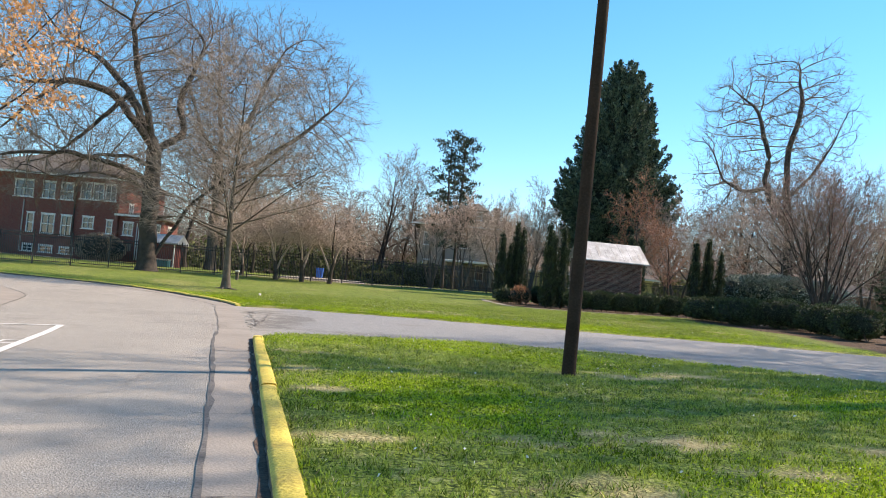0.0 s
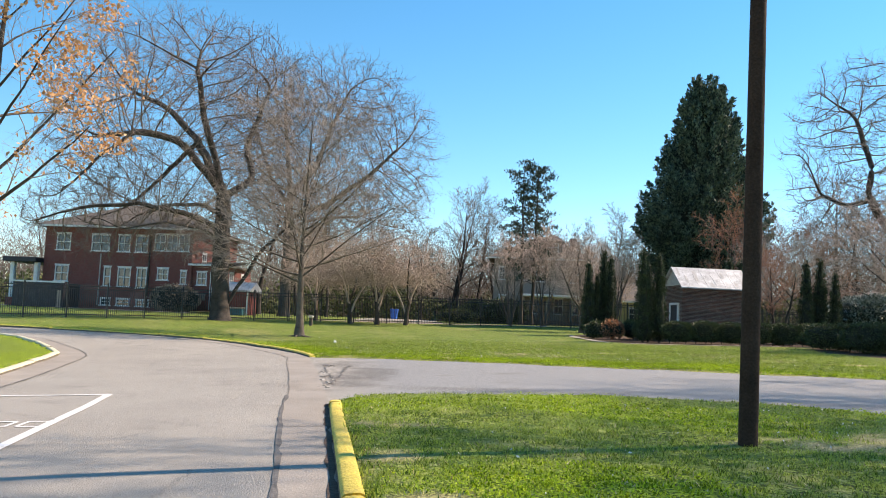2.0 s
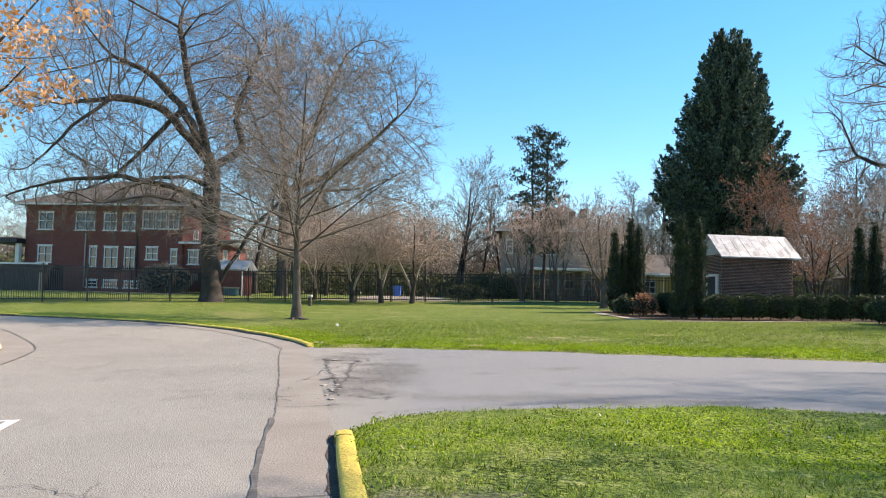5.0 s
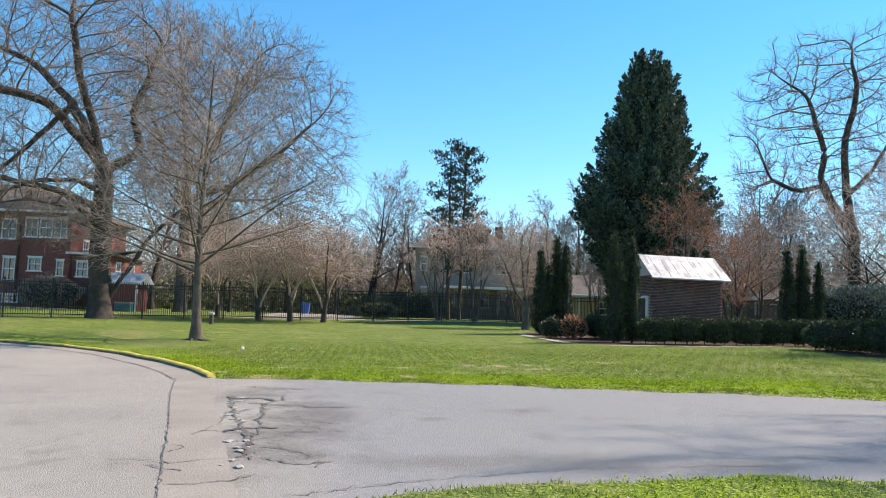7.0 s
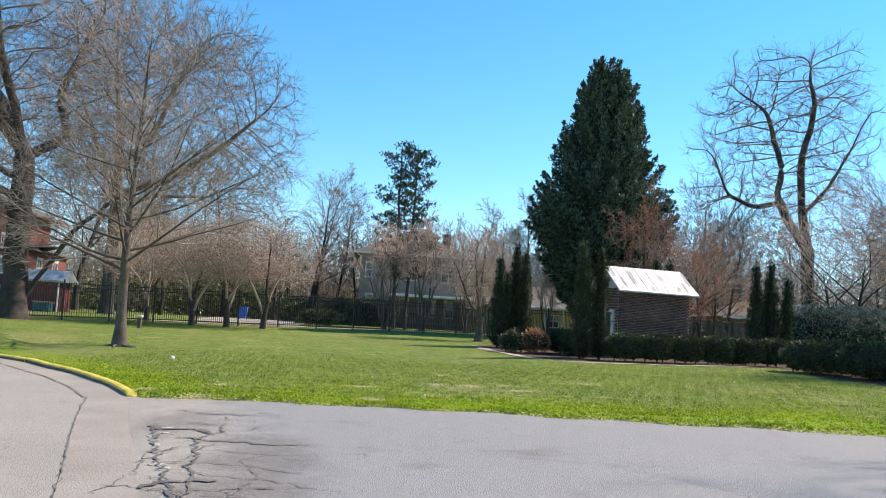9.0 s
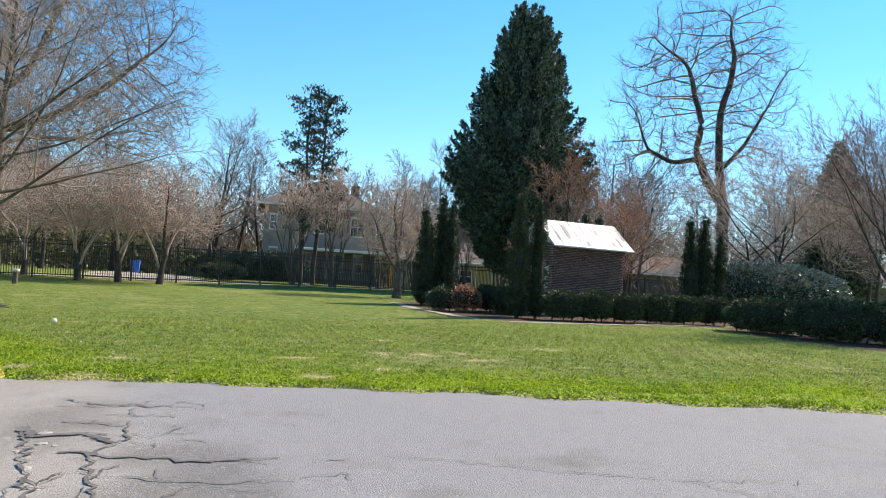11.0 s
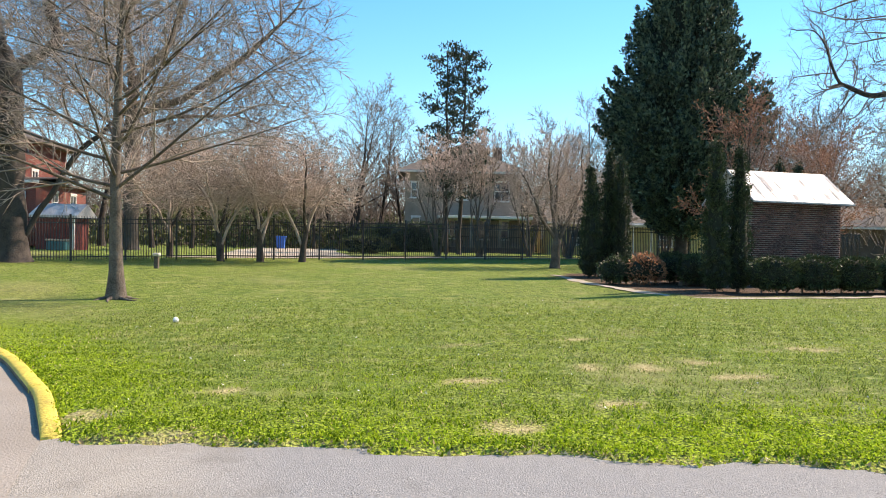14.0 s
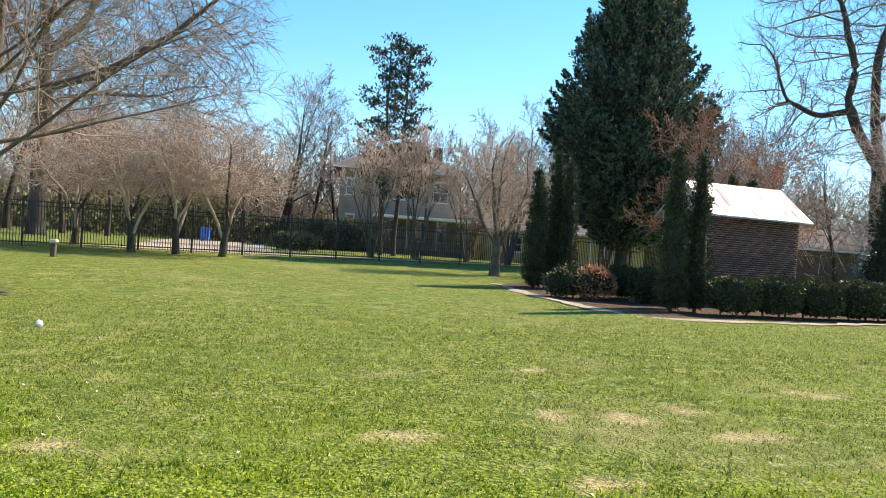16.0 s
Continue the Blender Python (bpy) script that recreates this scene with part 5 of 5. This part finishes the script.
part("dormer", box(bmesh.new(), 5.3, 7.4, .9, 3.6, 7.5, 9.35), M_SIDING, grey)
hip_roof(grey, 5.3, 7.4, .9, 3.6, 9.35, .9, .3, M_SHINGLE)
window(grey, pose(5.7, .88, 8.2), 1.3, .95)
part("chimney", one_box(8.4, 9.2, 5, 5.8, 7, 10.2), M_TAN, grey)
gp = holder("porch", pose(-.9, 90.4, gh - .1), "front porch with a pale flat roof edge and dark balustrade", "porch")
part("porch_roof", one_box(-.2, 8.0, -.3, 2.57, 3.05, 3.3, .03), M_WHITE, gp)
part("porch_floor", one_box(0, 7.8, 0, 2.57, -.1, .55), M_TAN, gp)
for x in (.1, 2.6, 5.1, 7.5):
    part("column", one_box(x, x + .24, .05, .29, .55, 3.05, .02), M_SIDING, gp)
for k in range(30):
    part("baluster", one_box(.4 + k * .24, .45 + k * .24, .1, .15, .6, 1.45), M_BARK_GREY, gp)
part("railing", one_box(.2, 7.6, .08, .18, 1.45, 1.53), M_BARK_GREY, gp)
yh = house("low yellow bungalow with a shingled roof", (8.5, 88, 1.45), 13, 8, 2.7, M_YSIDING, [(1.5, 2.6, .9, 2.1), (5.2, 6.4, .9, 2.1), (9, 10.2, .9, 2.1)], 2.0, over=.6, gable=True)
yp = holder("porch", pose(11.2, 85.2, 1.4), "low porch with a pale roof and thin posts", "porch")
part("porch_roof", one_box(-.2, 5.2, -.2, 2.77, 2.5, 2.7, .03), M_TIN, yp)
part("porch_floor", one_box(0, 5, 0, 2.77, -.1, .35), M_CONCRETE, yp)
for x in (.1, 1.7, 3.3, 4.8):
    part("column", one_box(x, x + .12, .05, .17, .35, 2.5), M_WHITE, yp)
house("low tan brick house beyond the shed", (31, 88, 1.4), 15, 8, 2.9, M_TAN, [], 1.9, over=.6)
house("small tan house with a dark roof among the trees", (43, 74, 1.2), 9, 7, 2.8, M_TAN, [(1.5, 2.6, 1, 2.2), (5, 6.2, 1, 2.2)], 1.9, M_SHINGLE, .5, True)
M_REDWOOD = mat("red_boards", (.10, .022, .018), (.20, .05, .04), 2, .8, .2, 25)
rs = holder("garden_shed", pose(-26.2, 71.2, at(-25, 71)), "small dark red wooden shed with a pale roof", "shed")
for k in range(11):
    part("board", one_box(k * .2, k * .2 + .19, 0, .04, 0, 2.0), M_REDWOOD, rs)
part("body", one_box(0, 2.2, .045, 2.4, 0, 2.0), M_REDWOOD, rs)
part("corner_trim", one_box(2.2, 2.3, -.03, .1, 0, 2.0), M_WHITE, rs)
hip_roof(rs, 0, 2.3, 0, 2.4, 2.12, .75, .3, M_TIN, True)
tub = holder("storage_tub", pose(-24.9, 69.7, at(-24.9, 69.7)), "teal plastic tub with a pale lid beside the red shed", "container")
part("tub_body", one_box(0, 1.1, 0, .7, 0, .55, .05), mat("teal", (.02, .09, .11), (.04, .15, .17), 2, .5, .1, 20), tub)
part("tub_lid", one_box(-.03, 1.13, -.03, .73, .55, .68, .03), M_SIDING, tub)

# blue wheeled bin
cart = holder("wheeled_bin", pose(-15.2, 91.8, at(-15, 91.8)), "blue plastic wheeled bin on the pale drive", "bin")
bm = bmesh.new()
bmesh.ops.create_cone(bm, segments=4, radius1=.42, radius2=.55, depth=1.0, cap_ends=True, matrix=pose(.4, .4, .58, 0, 0, 45))
part("bin_body", bm, M_BLUE, cart)
part("bin_lid", one_box(-.03, .83, -.03, .85, 1.08, 1.17, .03), M_BLUE, cart)
for x in (.0, .68):
    bm = bmesh.new()
    bmesh.ops.create_cone(bm, segments=14, radius1=.13, radius2=.13, depth=.08, cap_ends=True, matrix=pose(x + .06, .75, .13, 0, 90, 0))
    part("wheel", bm, M_IRON, cart)

# ---- brick shed ----
sx, sy, turn = 7.72, 47.35, 12.0
sz = at(8, 46) - .1
W, DEP, H = 3.42, 2.4, 3.82 - sz
shed = holder("brick_shed", pose(sx, sy, sz, 0, 0, turn), "small dark brick shed with a weathered metal gable roof", "shed")
wall_panel("wall", shed, M_MORTAR, W, H, .2, [], pose(0, .012, 0))
wall_panel("wall", shed, M_MORTAR, W, H, .2, [], pose(W, DEP, 0, 0, 0, 180))
wall_panel("wall", shed, M_MORTAR, DEP - .43, H, .2, [(.75, 1.65, 0, 2.0)], pose(.012, DEP - .2, 0, 0, 0, -90))
wall_panel("wall", shed, M_MORTAR, DEP - .43, H, .2, [], pose(W - .012, .22, 0, 0, 0, 90))
for x in (.02, W - .22):
    bm = bmesh.new()
    vs = [bm.verts.new(p) for p in ((x, .02, H), (x, DEP - .02, H), (x, DEP / 2, H + .9), (x + .2, .02, H), (x + .2, DEP - .02, H), (x + .2, DEP / 2, H + .9))]
    for f in ((0, 2, 1), (3, 4, 5), (0, 3, 5, 2), (1, 2, 5, 4), (0, 1, 4, 3)):
        bm.faces.new([vs[i] for i in f])
    part("gable", bm, M_RUST, shed)
door = part("door", one_box(-.02, .03, DEP - 1.85, DEP - .95, 0.02, 1.98, .01), M_DUMP, shed, "dark wooden door")
bm = bmesh.new()
box(bm, -.05, .02, DEP - 1.95, DEP - 1.85, 0, 2.1)
box(bm, -.05, .02, DEP - .95, DEP - .85, 0, 2.1)
box(bm, -.05, .02, DEP - 1.85, DEP - .95, 2.0, 2.1)
part("door_frame", bm, M_WHITE, shed)
for sgn in (0, 1):
    bm = bmesh.new()
    ya, yb = (-.28, DEP / 2) if sgn == 0 else (DEP + .28, DEP / 2)
    za, zb = H + .95 - (DEP / 2 + .28) * .9 / (DEP / 2), H + .95
    vs = [bm.verts.new(p) for p in ((-.15, ya, za), (W + .3, ya, za), (W + .3, yb, zb), (-.15, yb, zb), (-.15, ya, za - .06), (W + .3, ya, za - .06), (W + .3, yb, zb - .06), (-.15, yb, zb - .06))]
    for f in ((0, 1, 2, 3), (7, 6, 5, 4), (0, 4, 5, 1), (1, 5, 6, 2), (2, 6, 7, 3), (3, 7, 4, 0)):
        bm.faces.new([vs[i] for i in f])
    sheet = part("roof", bm, M_TIN, shed, "weathered pale metal roof with dark streaks")
    for k in range(9):
        x = -.13 + k * (W + .41) / 8
        bm = bmesh.new()
        q = [bm.verts.new(p) for p in ((x - .015, ya, za + .004), (x + .015, ya, za + .004), (x + .015, yb, zb + .004), (x - .015, yb, zb + .004), (x, ya, za + .014), (x, yb, zb + .014))]
        for f in ((0, 3, 5, 4), (1, 4, 5, 2), (0, 4, 1), (3, 2, 5)):
            bm.faces.new([q[i] for i in f])
        part("seam", bm, M_TIN, sheet)
    if sgn == 0:
        for k, (u, v0, v1, wd) in enumerate(((.35, .2, .55, .09), (.9, .3, .8, .14), (1.6, .05, .22, .12), (2.4, .5, .75, .08), (3.3, .1, .5, .07), (3.6, .35, .9, .10), (2.9, .1, .3, .12), (.1, .55, .95, .07))):
            bm = bmesh.new()
            q = []
            for x, t in ((u - wd, v0), (u + wd * .6, v0 + .03), (u + wd, v1), (u - wd * .3, v1 + .04)):
                q.append(bm.verts.new((x, ya + (yb - ya) * t, za + (zb - za) * t + .007)))
            bm.faces.new(q)
            part("rust_patch", bm, M_RUST, sheet)

# iron fence, bay by bay
FENCE = [(-37, 43.5), (-29.2, 50.3), (-24.5, 55.6), (-18.9, 59.2), (-14.6, 61.9), (-8.0, 64.3), (-3.0, 66.0), (4.6, 68.6), (14, 72), (30, 77)]
fp = resample(FENCE, 2.4)
FH = 2.05
bay = holder("fence_panel", Matrix(), "black iron picket fence panel with a square post", "fence", "iron fence round the lawn")
part("post", one_box(-.045, .045, -.045, .045, -.15, FH + .12, .008), M_IRON, bay)
for z in (.16, FH - .32, FH - .12):
    part("rail", one_box(.04, 2.4, -.016, .016, z, z + .05), M_IRON, bay)
pick = np_mesh("picket", [(x, y, z) for z in (0.06, FH) for x, y in ((-.014, -.014), (.014, -.014), (.014, .014), (-.014, .014))] + [(0, 0, FH + .05)],
               [(0, 1, 5), (0, 5, 4), (1, 2, 6), (1, 6, 5), (2, 3, 7), (2, 7, 6), (3, 0, 4), (3, 4, 7), (4, 5, 8), (5, 6, 8), (6, 7, 8), (7, 4, 8)], M_IRON)
for k in range(19):
    pk = new("picket", pick)
    pk.location.x = .12 + k * .12
    pk.parent = bay
for k in range(len(fp) - 2):
    (x, y), (x2, y2) = fp[k], fp[k + 1]
    ob = bay if k == 0 else copy_thing(bay, Matrix())
    ob.matrix_basis = pose(x, y, at(x, y), 0, -math.degrees(math.atan2(at(x2, y2) - at(x, y), 2.4)), math.degrees(math.atan2(y2 - y, x2 - x)))

# lamp pole on the near lawn
pole = holder("lamp_pole", pose(2.42, 14.95, at(2.42, 14.95) - .03, 0, 1.0, 0), "tall brown metal lamp pole standing in the lawn", "pole")
pl = np.stack([np.zeros(9), np.zeros(9), np.linspace(-.2, 10, 9)], 1)[None]
v, f = tubes(pl, np.linspace(.105, .075, 9)[None], 20)
np_part("shaft", v, f, M_POLE, pole, smooth=True)
part("pole_cap", one_box(-.09, .09, -.09, .09, 9.99, 10.05, .02), M_POLE, pole)

# paths beyond the fence and round the shed's bed
for line, wd, lift, lab in (([(2.3, 53.0), (2.6, 47.5), (3.5, 43.6), (4.2, 42.25), (8, 42.55), (14.6, 44.3)], .42, .068, "pale sandy edging path round the planting bed"),
                            ([(-16, 63.6), (-8, 66.6), (-3, 68.2), (5, 70.8), (18, 75.5)], 1.5, .09, "pale concrete path behind the iron fence"),
                            ([(-10.4, 67), (-11.4, 74), (-13.0, 84), (-14.0, 98)], 7.5, .095, "pale gravel drive with the blue bin")):
    p = smooth_line(line, .4)
    ob = ribbon("path", p, wd, M_PATH, lift, jitter=.04 if wd < 1 else 0)
    tagged(ob, lab, "path", kind="structure")
p2 = smooth_line([(-52, 73.2), (-40, 71.0), (-28, 70.0)], .5)
tagged(ribbon("path", p2, 2.4, M_PATH, .09), "pale path before the brick house", "path", kind="structure")

# small things on the lawn
post = holder("marker_post", pose(-13.75, 55.0, at(-13.75, 55)), "short weathered grey post in the lawn", "post")
part("post_shaft", one_box(-.09, .09, -.09, .09, -.1, .5, .02), M_BARK_GREY, post)
part("post_head", one_box(-.14, .14, -.14, .14, .5, .64, .04), M_STONE, post)
bm = bmesh.new()
bmesh.ops.create_icosphere(bm, subdivisions=2, radius=.06)
for v in bm.verts:
    v.co *= 1 + .3 * noise.noise(v.co * 14)
ball = part("scrap", bm, M_WHITE)
tagged(ball, "small pale lump lying in the grass", "litter")
ball.location = (-7.85, 37.65, at(-7.85, 37.65) + .05)
slab = holder("garden_bench", pose(5.3, 46.95, at(5.6, 46.95), 0, 0, 12), "low weathered grey bench in the planting bed", "bench")
part("seat", one_box(0, 1.3, 0, .4, .28, .35, .02), M_BARK_GREY, slab)
for x in (.12, .98):
    part("leg", one_box(x, x + .2, .05, .36, -.08, .28, .02), M_BARK_GREY, slab)
ben = holder("wooden_bench", pose(16.2, 38.1, at(16.4, 38.1), 0, 0, -30), "plain weathered wooden bench between the hedge mounds", "bench")
part("seat", one_box(0, 1.5, 0, .35, .42, .48, .01), M_BARK_GREY, ben)
for x in (.15, 1.2):
    part("leg", one_box(x, x + .12, .08, .28, -.08, .42, .01), M_BARK_GREY, ben)
roots = holder("tree_roots", pose(-10.84, 42.68, at(-10.84, 42.68)), "exposed roots and bark litter round the young tree", "roots")
rr = np.random.default_rng(3)
for k in range(7):
    a = k * .9 + rr.uniform(-.2, .2)
    s = np.linspace(0, 1, 5)
    ln = rr.uniform(.5, 1.0)
    line = np.stack([np.cos(a + s * .4) * (.12 + s * ln), np.sin(a + s * .4) * (.12 + s * ln), .05 - s * .09], 1)[None]
    v, f = tubes(line, (.06 * (1 - .7 * s))[None], 6)
    np_part("root", v, f, M_BARK_GREY, roots, smooth=True)

# thicket of thin stems and twigs filling the woods' edge
tk = np.random.default_rng(44)


def sticks(n, x0, x1, y0, y1, zfun, lfun, upright, rad):
    x, y = tk.uniform(x0, x1, n), tk.uniform(y0, y1, n)
    P = np.stack([x, y, ground_z(x, y) + zfun(n, x)], 1)
    D = unit(tk.normal(0, 1, (n, 3)) * np.array([1, 1, .8]) + np.array([0, 0, upright]))
    pts = np.stack([P, P + D * lfun(n)[:, None]], 1)
    return tubes(pts, np.stack([np.full(n, rad), np.full(n, rad * .4)], 1), 3)


v1, f1 = sticks(6500, -95, 115, 99, 150, lambda n, x: np.full(n, -.1), lambda n: tk.uniform(3, 9, n), 5, .05)
v3, f3 = sticks(7000, 28, 110, 80, 112, lambda n, x: .5 + 6.5 * tk.beta(1.1, 1.6, n), lambda n: tk.uniform(.8, 2.2, n), .9, .028)
v4, f4 = sticks(9000, -130, 150, 150, 200, lambda n, x: (8 + 2.5 * wave(x, x * 0, .1, 52)) * tk.beta(1, 1.3, n), lambda n: tk.uniform(2, 5, n), 1.2, .09)
v2, f2 = sticks(46000, -80, 75, 104, 145, lambda n, x: 1 + (11 + 3 * wave(x, x * 0, .16, 51)) * tk.beta(1.1, 1.5, n), lambda n: tk.uniform(1.0, 2.6, n), .9, .034)
tagged(np_part("thicket", np.vstack([v1, v2, v3, v4]), np.vstack([f1, f2 + len(v1), f3 + len(v1) + len(v2), f4 + len(v1) + len(v2) + len(v3)]), M_TWIG_FAR), "brown leafless thicket of thin stems before the woods", "thicket", kind="stuff")

# ---- grass blades near the walk ----
gr = np.random.default_rng(9)


def blades(n, x0, x1, y0, y1, poly, tall):
    x, y = gr.uniform(x0, x1, n), y0 + (y1 - y0) * gr.uniform(0, 1, n) ** 1.35
    d, k = lawn_edge(x, y)
    ok = (d < -.06) & (signed_distance(x, y, poly) < .2) & (gr.uniform(size=n) > .45 * dryness(x, y)) & (gr.uniform(size=n) < np.clip(np.minimum(np.minimum(x - x0, x1 - x) / 2.5, (y1 - y) / 6), 0, 1) * np.clip((y - y0) / 2, 0, 1)) & (gr.uniform(size=n) < .72 + .7 * wave(x, y, 14, 62)) & (gr.uniform(size=n) > 1.25 * dryness(x, y) - .2)
    x, y = x[ok], y[ok]
    z = lawn_height(x, y)
    lush = clover(x, y)
    h = tall * gr.uniform(.5, 1.25, len(x)) * np.clip(1 + .2 * wave(x, y, 3, 61) + .5 * wave(x, y, 14, 62), .25, 1.45) * (1 - .35 * lush)
    a = gr.uniform(0, 6.28, len(x))
    w = (.0055 + .008 * lush) * gr.uniform(.6, 1.5, len(x))
    dx, dy = np.cos(a) * w, np.sin(a) * w
    lx, ly = gr.normal(0, .7, len(x)) * h, gr.normal(0, .7, len(x)) * h
    v = np.stack([np.stack([x - dx, y - dy, z - .01], 1), np.stack([x + dx, y + dy, z - .01], 1), np.stack([x + lx, y + ly, z + h], 1)], 1)
    return v, lush


M_BLADE = mat("grass_blade", (.07, .12, .012), (.40, .49, .085), .8, .7, 0, 6, island=1.0, through_light=.4, spec=.12)
M_LUSH = mat("clover_blade", (.10, .175, .006), (.45, .58, .035), .8, .7, 0, 6, island=1.0, through_light=.4, spec=.12)
M_STRAW = mat("straw_blade", (.32, .25, .12), (.62, .52, .30), .8, .8, 0, 6, island=.9, spec=.2)
va, la = blades(480000, -5, 12, 5.0, 21.5, LAWN_NEAR, .034)
vb, lb = blades(520000, -11, 12, 25.0, 43, LAWN_FAR, .034)
vv, ll = np.concatenate([va, vb]), np.concatenate([la, lb])
pickv = gr.uniform(size=len(vv))
dry_at = dryness(vv[:, 0, 0], vv[:, 0, 1])
straw = pickv < .05 + .95 * dry_at
lushm = ~straw & (gr.uniform(size=len(vv)) < ll)
for nm, msk, mt, lab in (("grass_blades", ~straw & ~lushm, M_BLADE, "short green grass blades"), ("clover", lushm, M_LUSH, "bright yellow-green clover and weeds in the lawn"), ("straw", straw, M_STRAW, "dry straw-coloured grass blades")):
    q = vv[msk]
    tagged(np_part(nm, q.reshape(-1, 3), np.arange(len(q) * 3).reshape(-1, 3), mt), lab, "grass", kind="stuff")

# clover leaves, lying nearly flat in clumps
cx, cy = np.concatenate([gr.uniform(-3, 8, 110000), gr.uniform(-9, 9, 150000)]), np.concatenate([7 + 14 * gr.uniform(0, 1, 110000) ** 1.3, 28 + 9 * gr.uniform(0, 1, 150000) ** 1.5])
cd, _ = lawn_edge(cx, cy)
fit_in = (cd < -.08) & (gr.uniform(size=len(cx)) < clover(cx, cy) * np.clip(.55 + 1.1 * wave(cx, cy, 8, 63), 0, 1)) & (dryness(cx, cy) < .3)
cx, cy = cx[fit_in], cy[fit_in]
lie = np.stack([gr.normal(0, 1, len(cx)), gr.normal(0, 1, len(cx)), gr.normal(.15, .3, len(cx))], 1)
v, f = leaf_quads(gr, np.stack([cx, cy, lawn_height(cx, cy) + gr.uniform(.012, .05, len(cx))], 1), .02, lie, 1.2)
tagged(np_part("clover_leaves", v, f, M_LUSH), "small round bright green clover leaves in clumps", "clover", kind="stuff")

wx, wy = np.concatenate([gr.uniform(-3, 9, 160), gr.uniform(-10, 9, 240)]), np.concatenate([gr.uniform(7, 20, 160), gr.uniform(28, 42, 240)])
wd_, _ = lawn_edge(wx, wy)
wx, wy = wx[wd_ < -.3], wy[wd_ < -.3]
v, f = leaf_quads(gr, np.stack([wx, wy, lawn_height(wx, wy) + .045], 1), .022)
tagged(np_part("lawn_flowers", v, f, M_WHITE), "tiny white flowers scattered in the lawn", "flowers", kind="stuff")

# ---- bricks of the shed ----
bw, bh = .2, .057
brick = np_mesh("brick", [(x, y, z) for z in (0, bh) for x, y in ((0, 0), (bw, 0), (bw, .05), (0, .05))],
                [(0, 1, 5, 4), (1, 2, 6, 5), (2, 3, 7, 6), (3, 0, 4, 7), (4, 5, 6, 7), (3, 2, 1, 0)], M_SHED_BRICK)
front = [c for c in shed.children if c.name.startswith("wall")][0]
cube_f = np.array([(0, 1, 5, 4), (1, 2, 6, 5), (2, 3, 7, 6), (3, 0, 4, 7), (4, 5, 6, 7), (3, 2, 1, 0)])
rest_v, rest_f, made = [], [], 0
rows_n = int(H / .067)


def brick_points(o, e, n, ln):
    o, e, n = np.array(o), np.array(e), np.array(n)
    return np.array([o + e * x + n * y + np.array([0, 0, z]) for z in (0, bh) for x, y in ((0, 0), (ln, 0), (ln, .05), (0, .05))])


for row in range(rows_n - 1, -1, -1):
    x = -.105 * (row % 2)
    while x < W - .02:
        x0, x1 = max(x, 0), min(x + bw, W)
        z = row * .067 + .005
        if x1 - x0 > bw - .01 and made < 300:
            b = new("brick", brick)
            b.parent = front
            b.location = (x0, -.014 + gr.uniform(-.002, .002), z)
            made += 1
        elif x1 - x0 > .03:
            rest_f.append(cube_f + 8 * len(rest_v))
            rest_v.append(brick_points((x0, -.002 + gr.uniform(-.002, .002), z), (1, 0, 0), (0, 1, 0), x1 - x0))
        x += .21
    for side in (0, 1):
        y = .05 - .105 * (row % 2)
        while y < DEP - .02:
            y0, y1 = max(y, .05), min(y + bw, DEP - .05)
            z = row * .067 + .005
            if y1 - y0 > .03 and not (side == 0 and z < 2.02 and y1 > DEP - 1.95 and y0 < DEP - .85):
                rest_f.append(cube_f + 8 * len(rest_v))
                rest_v.append(brick_points((-.002 if side == 0 else W + .002, y0, z), (0, 1, 0), (1, 0, 0) if side == 0 else (-1, 0, 0), y1 - y0))
            y += .21
tagged(np_part("brickwork", np.vstack(rest_v), np.vstack(rest_f), M_SHED_BRICK, shed), "dark red-brown bricks", kind="stuff")
